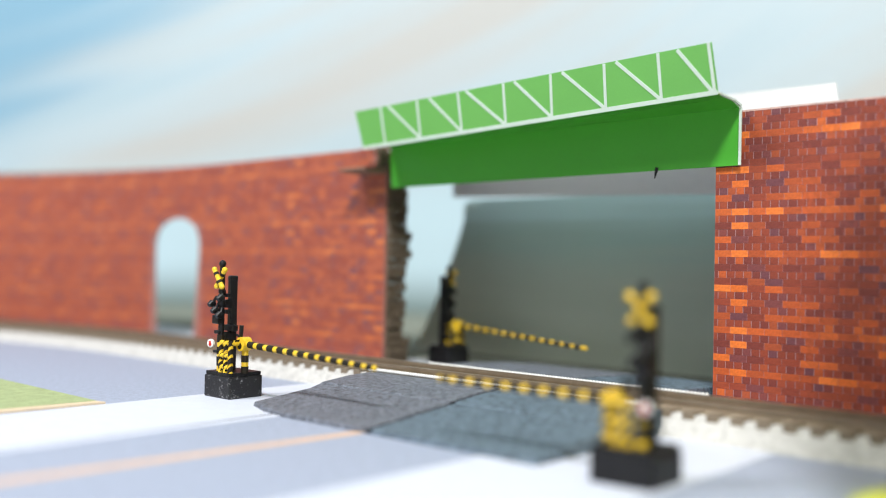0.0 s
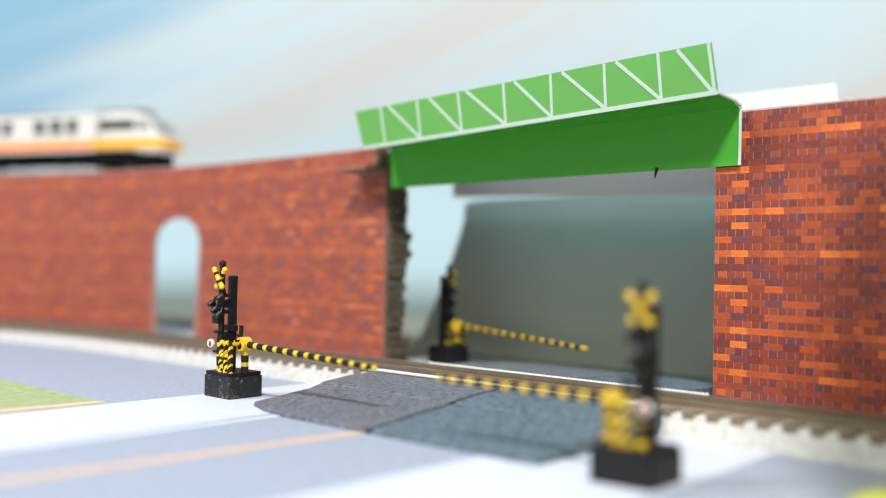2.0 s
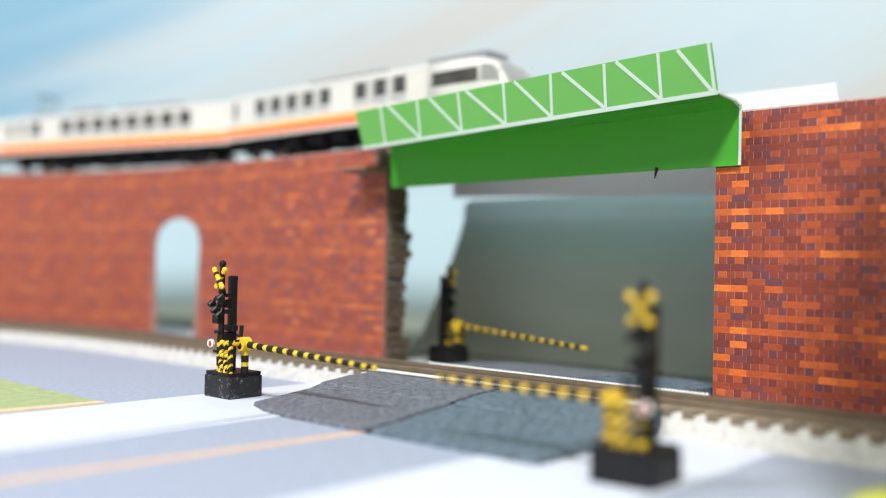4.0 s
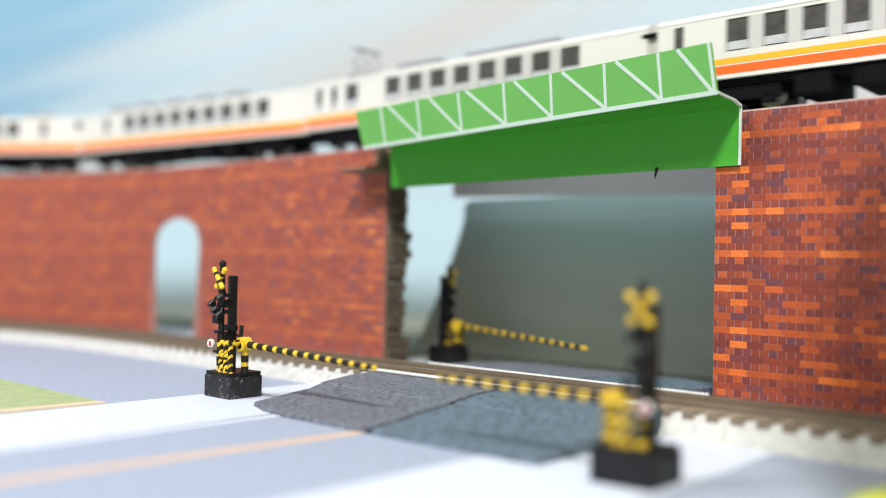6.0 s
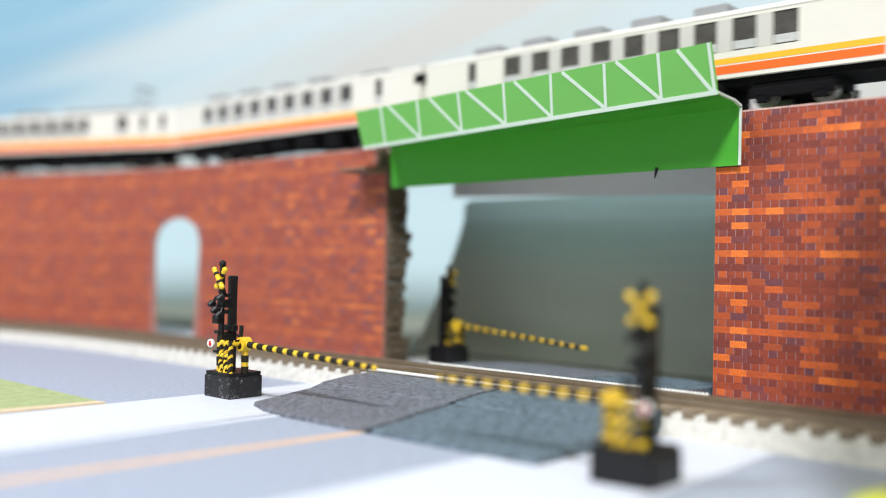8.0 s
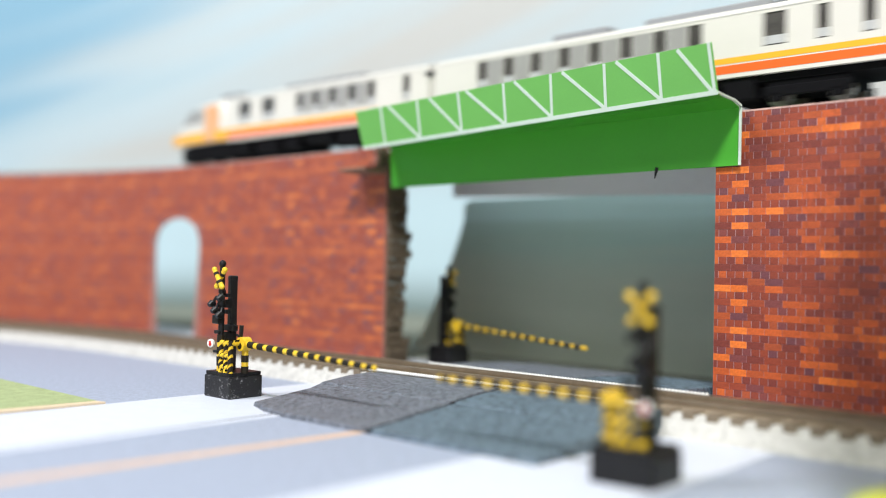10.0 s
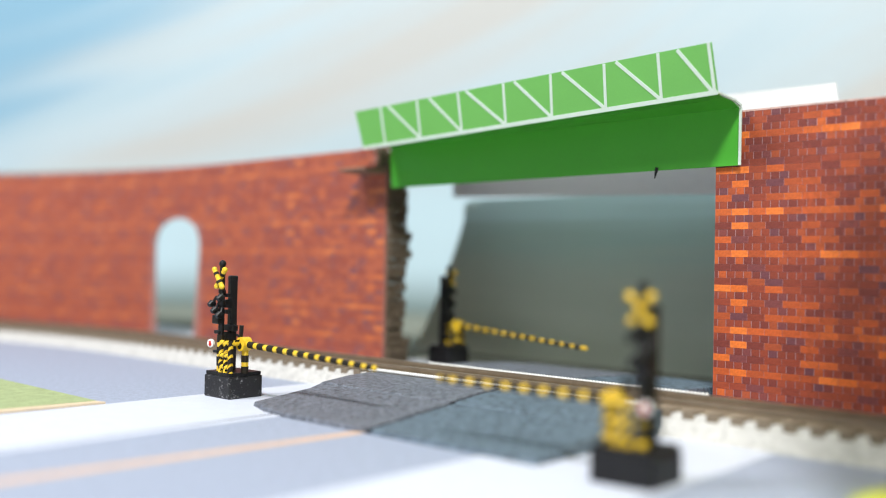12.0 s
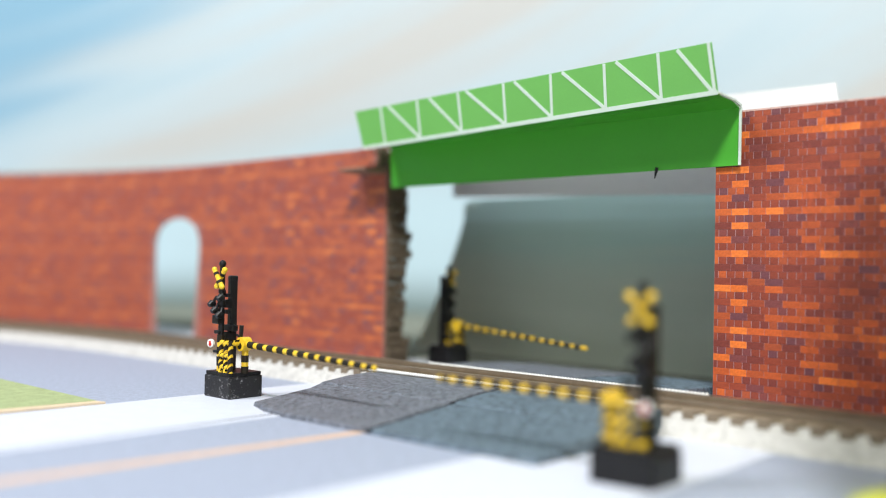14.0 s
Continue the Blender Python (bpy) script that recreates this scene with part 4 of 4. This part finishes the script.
EIGHT = [(44.0 - 9.75 * i, 6.3) for i in range(8)] + [(-43.5, 6.0), (-52.3, 2.8), (-60.0, 3.0)]
NINE = [(45.0 - 9.88 * i, 6.0) for i in range(9)] + [(-49.0, 3.2)]
NINE_LATER = [(33.5 - 9.88 * i, 5.6) for i in range(9)] + [(49.0, 3.2)]
NARROW = [(19.0 - 9.65 * i, 3.8) for i in range(8)] + [(39.0, 5.4), (50.0, 2.8), (60.0, 2.8)]
COOLERS = [(25 - 17.8 * i, 9, 2.0, 6.4) for i in range(5)]
COOLERS_LATER = [(43, 12, 1.2, 6.0)] + [(15 - 20 * i, 9, 2.0, 6.4) for i in range(4)]
LONG = [(20, 34, 1.5, 5.8), (-17, 18, 1.8, 5.8)]
SLIT, VENT = (4.5, 23.4, 24.6), (6.5, 21.4, 24.4)
cars = [
    car([(-61.6, 2.6), (-46.4, 5.6), (-37.2, 5.6), (-28.1, 5.6), (-19.0, 5.6), (-10.0, 5.6), (7.8, 5.8), (17.0, 5.8), (26.0, 5.8)], [(46.5, 24, 1.7, 5.4), (-4, 38, 1.3, 5.6)], "cream leading train car with a sloping cab and orange stripes", 1),
    car(EIGHT, LONG, "cream train car with pantograph, yellow and red stripes", 0, -46, (), SLIT),
    car(NINE, COOLERS, "cream train car with a row of grey roof coolers", 0, None, (), SLIT),
    car(NINE_LATER, COOLERS_LATER, "cream train car with roof coolers and a dark vent", 0, None, (), VENT),
    car(NARROW, LONG, "cream train car with pantograph and grey curtained windows", 0, 43, [(14.2 - 9.65 * i, 5.4) for i in range(7)]),
    car([(-25.6, 7.4), (-11.5, 7.4), (6.0, 3.8), (14.4, 3.8), (23.2, 3.8), (32.8, 3.8), (42.2, 3.8), (58.0, 3.2)], [(14, 40, 1.5, 5.6), (-40, 12, 2.0, 5.4)], "cream trailing train car with an orange banded cab", -1, None, [(10.2, 4.2), (18.8, 4.6), (28.0, 5.4), (37.5, 5.2)], SLIT),
]



# ---- the bricks printed on the walls, each a thin piece of its own ----
STRETCHER, COURSE = 3.91, 66.6 / 43
# one repeat of the printed brick paper, 17 courses high; r red, O orange, o dull orange, p purple
STRETCHERS = {0: "OOrOrrrorr", 1: "rrrprrrrrp", 3: "rrprrrrrpr", 5: "oOooooOOoo", 7: "OPrrroorrr", 9: "rOrrrorprO", 11: "oOOOoooooO", 13: "oprooooror", 15: "rOrpoorrrr"}
TONE = {"r": 0, "O": 1, "p": 2, "P": 2, "o": 3}


def header_tone(row, col):
    """Headers are red but for a few; the same few in every repeat."""
    h = (row * 37 + (col % 20) * 53 + (row * col % 20) * 11) % 29
    return 2 if h < 3 else 3 if h < 5 else 0


def brick_skin(wall, s_end, way, length, pieces, joined, single, skip=None):
    """Courses of stretchers and of headers on the face of a wall, from its end on. pieces: how far the bricks are objects of their own."""
    shared = {}
    verts, faces, kinds = [], [], []
    out = 0.05
    for row in range(43):
        z0 = row * COURSE + 0.02
        z1 = min(z0 + COURSE - 0.05, TOP - 0.02)
        codes = STRETCHERS.get(row % 17)
        size = STRETCHER if codes else STRETCHER / 2
        joint = 0.045 if codes else 0.085
        d = 0.0 if codes else -size / 2
        col = 0
        while d < length:
            kind = TONE[codes[col % 10]] if codes else header_tone(row % 17, col)
            a, b = sorted((s_end + way * (max(d, 0.0) + joint), s_end + way * (d + size - joint)))
            mid = d + size / 2
            d += size
            col += 1
            if b - a < 0.3 or (skip and skip(a, b, z0, z1)):
                continue
            if mid < pieces:
                key = (kind, round(b - a, 2))
                if key not in shared:
                    bm = bmesh.new()
                    box(bm, -(b - a) / 2, (b - a) / 2, -out, 0.12, 0, COURSE - 0.05)
                    shared[key] = mesh_of("brick", bm, single[kind])
                ob = new("brick", shared[key])
                ob.parent = wall
                ob.matrix_basis = local((a + b) / 2, FACE, z0)
            else:
                k = len(verts)
                for o in (FACE - 0.05, FACE + out):
                    verts += [line(a, o, z0), line(b, o, z0), line(b, o, z1), line(a, o, z1)]
                faces += [(k + 4, k + 7, k + 6, k + 5), (k, k + 4, k + 5, k + 1), (k + 1, k + 5, k + 6, k + 2), (k + 2, k + 6, k + 7, k + 3), (k + 3, k + 7, k + 4, k)]
                kinds += [kind] * 5
    me = bpy.data.meshes.new("brickwork")
    me.from_pydata(verts, [], faces)
    for m in joined:
        me.materials.append(m)
    me.polygons.foreach_set("material_index", kinds)
    ob = new("brickwork", me)
    ob.parent = wall
    ob["kind"] = "stuff"


def in_arch(a, b, z0, z1):
    if b < ARCH[0] or a > ARCH[1]:
        return False
    return max(arch_half(min(max(e, ARCH[0]), ARCH[1])) for e in (a, (a + b) / 2, b)) > z0 + 0.3


brick_skin(wall_right, GAP_R, -1, 409, 18.5, BRICKS, BRICK_PIECES)
brick_skin(wall_left, GAP_L, 1, 575, 18.5, LIT_BRICKS, LIT_PIECES, in_arch)



# where the front of the train is along the line, by the second
FRONT = [(0, 503), (0.5, 461), (1, 419.5), (1.5, 378), (2, 336), (2.5, 292.5), (3, 245.5), (3.2, 226.5), (4.2, 131), (5.3, 29.3), (5.5, 10.8), (6, -35.2),
         (6.5, -86.0), (7, -136.2), (7.5, -182.0), (8, -231.4), (8.2, -252), (9.2, -384), (10.3, -560.5), (10.5, -598), (11, -691), (11.4, -767), (12.5, -976), (14, -1258)]



def front_at(t):
    n = len(FRONT) - 1
    i = max([j for j in range(n) if FRONT[j][0] <= t] or [0])
    (t0, a), (t1, b) = FRONT[i], FRONT[i + 1]

    def slope(j):
        p, q = FRONT[max(j - 1, 0)], FRONT[min(j + 1, n)]
        return (q[1] - p[1]) / (q[0] - p[0])

    u, h = (t - t0) / (t1 - t0), t1 - t0
    return (2 * u**3 - 3 * u**2 + 1) * a + (u**3 - 2 * u**2 + u) * h * slope(i) + (3 * u**2 - 2 * u**3) * b + (u**3 - u**2) * h * slope(i + 1)


def motions():
    for i, c in enumerate(cars):
        rows = []
        for j in range(57):
            t = j * 0.25
            s = front_at(t) + CAR * i + CAR / 2
            a, b = line(s - 45, 0, TOP), line(s + 45, 0, TOP)
            d = a - b
            rows.append((t, Matrix.Translation((a + b) / 2) @ Matrix.Rotation(math.atan2(d.y, d.x), 4, "Z")))
        walk(c, rows)


motions()
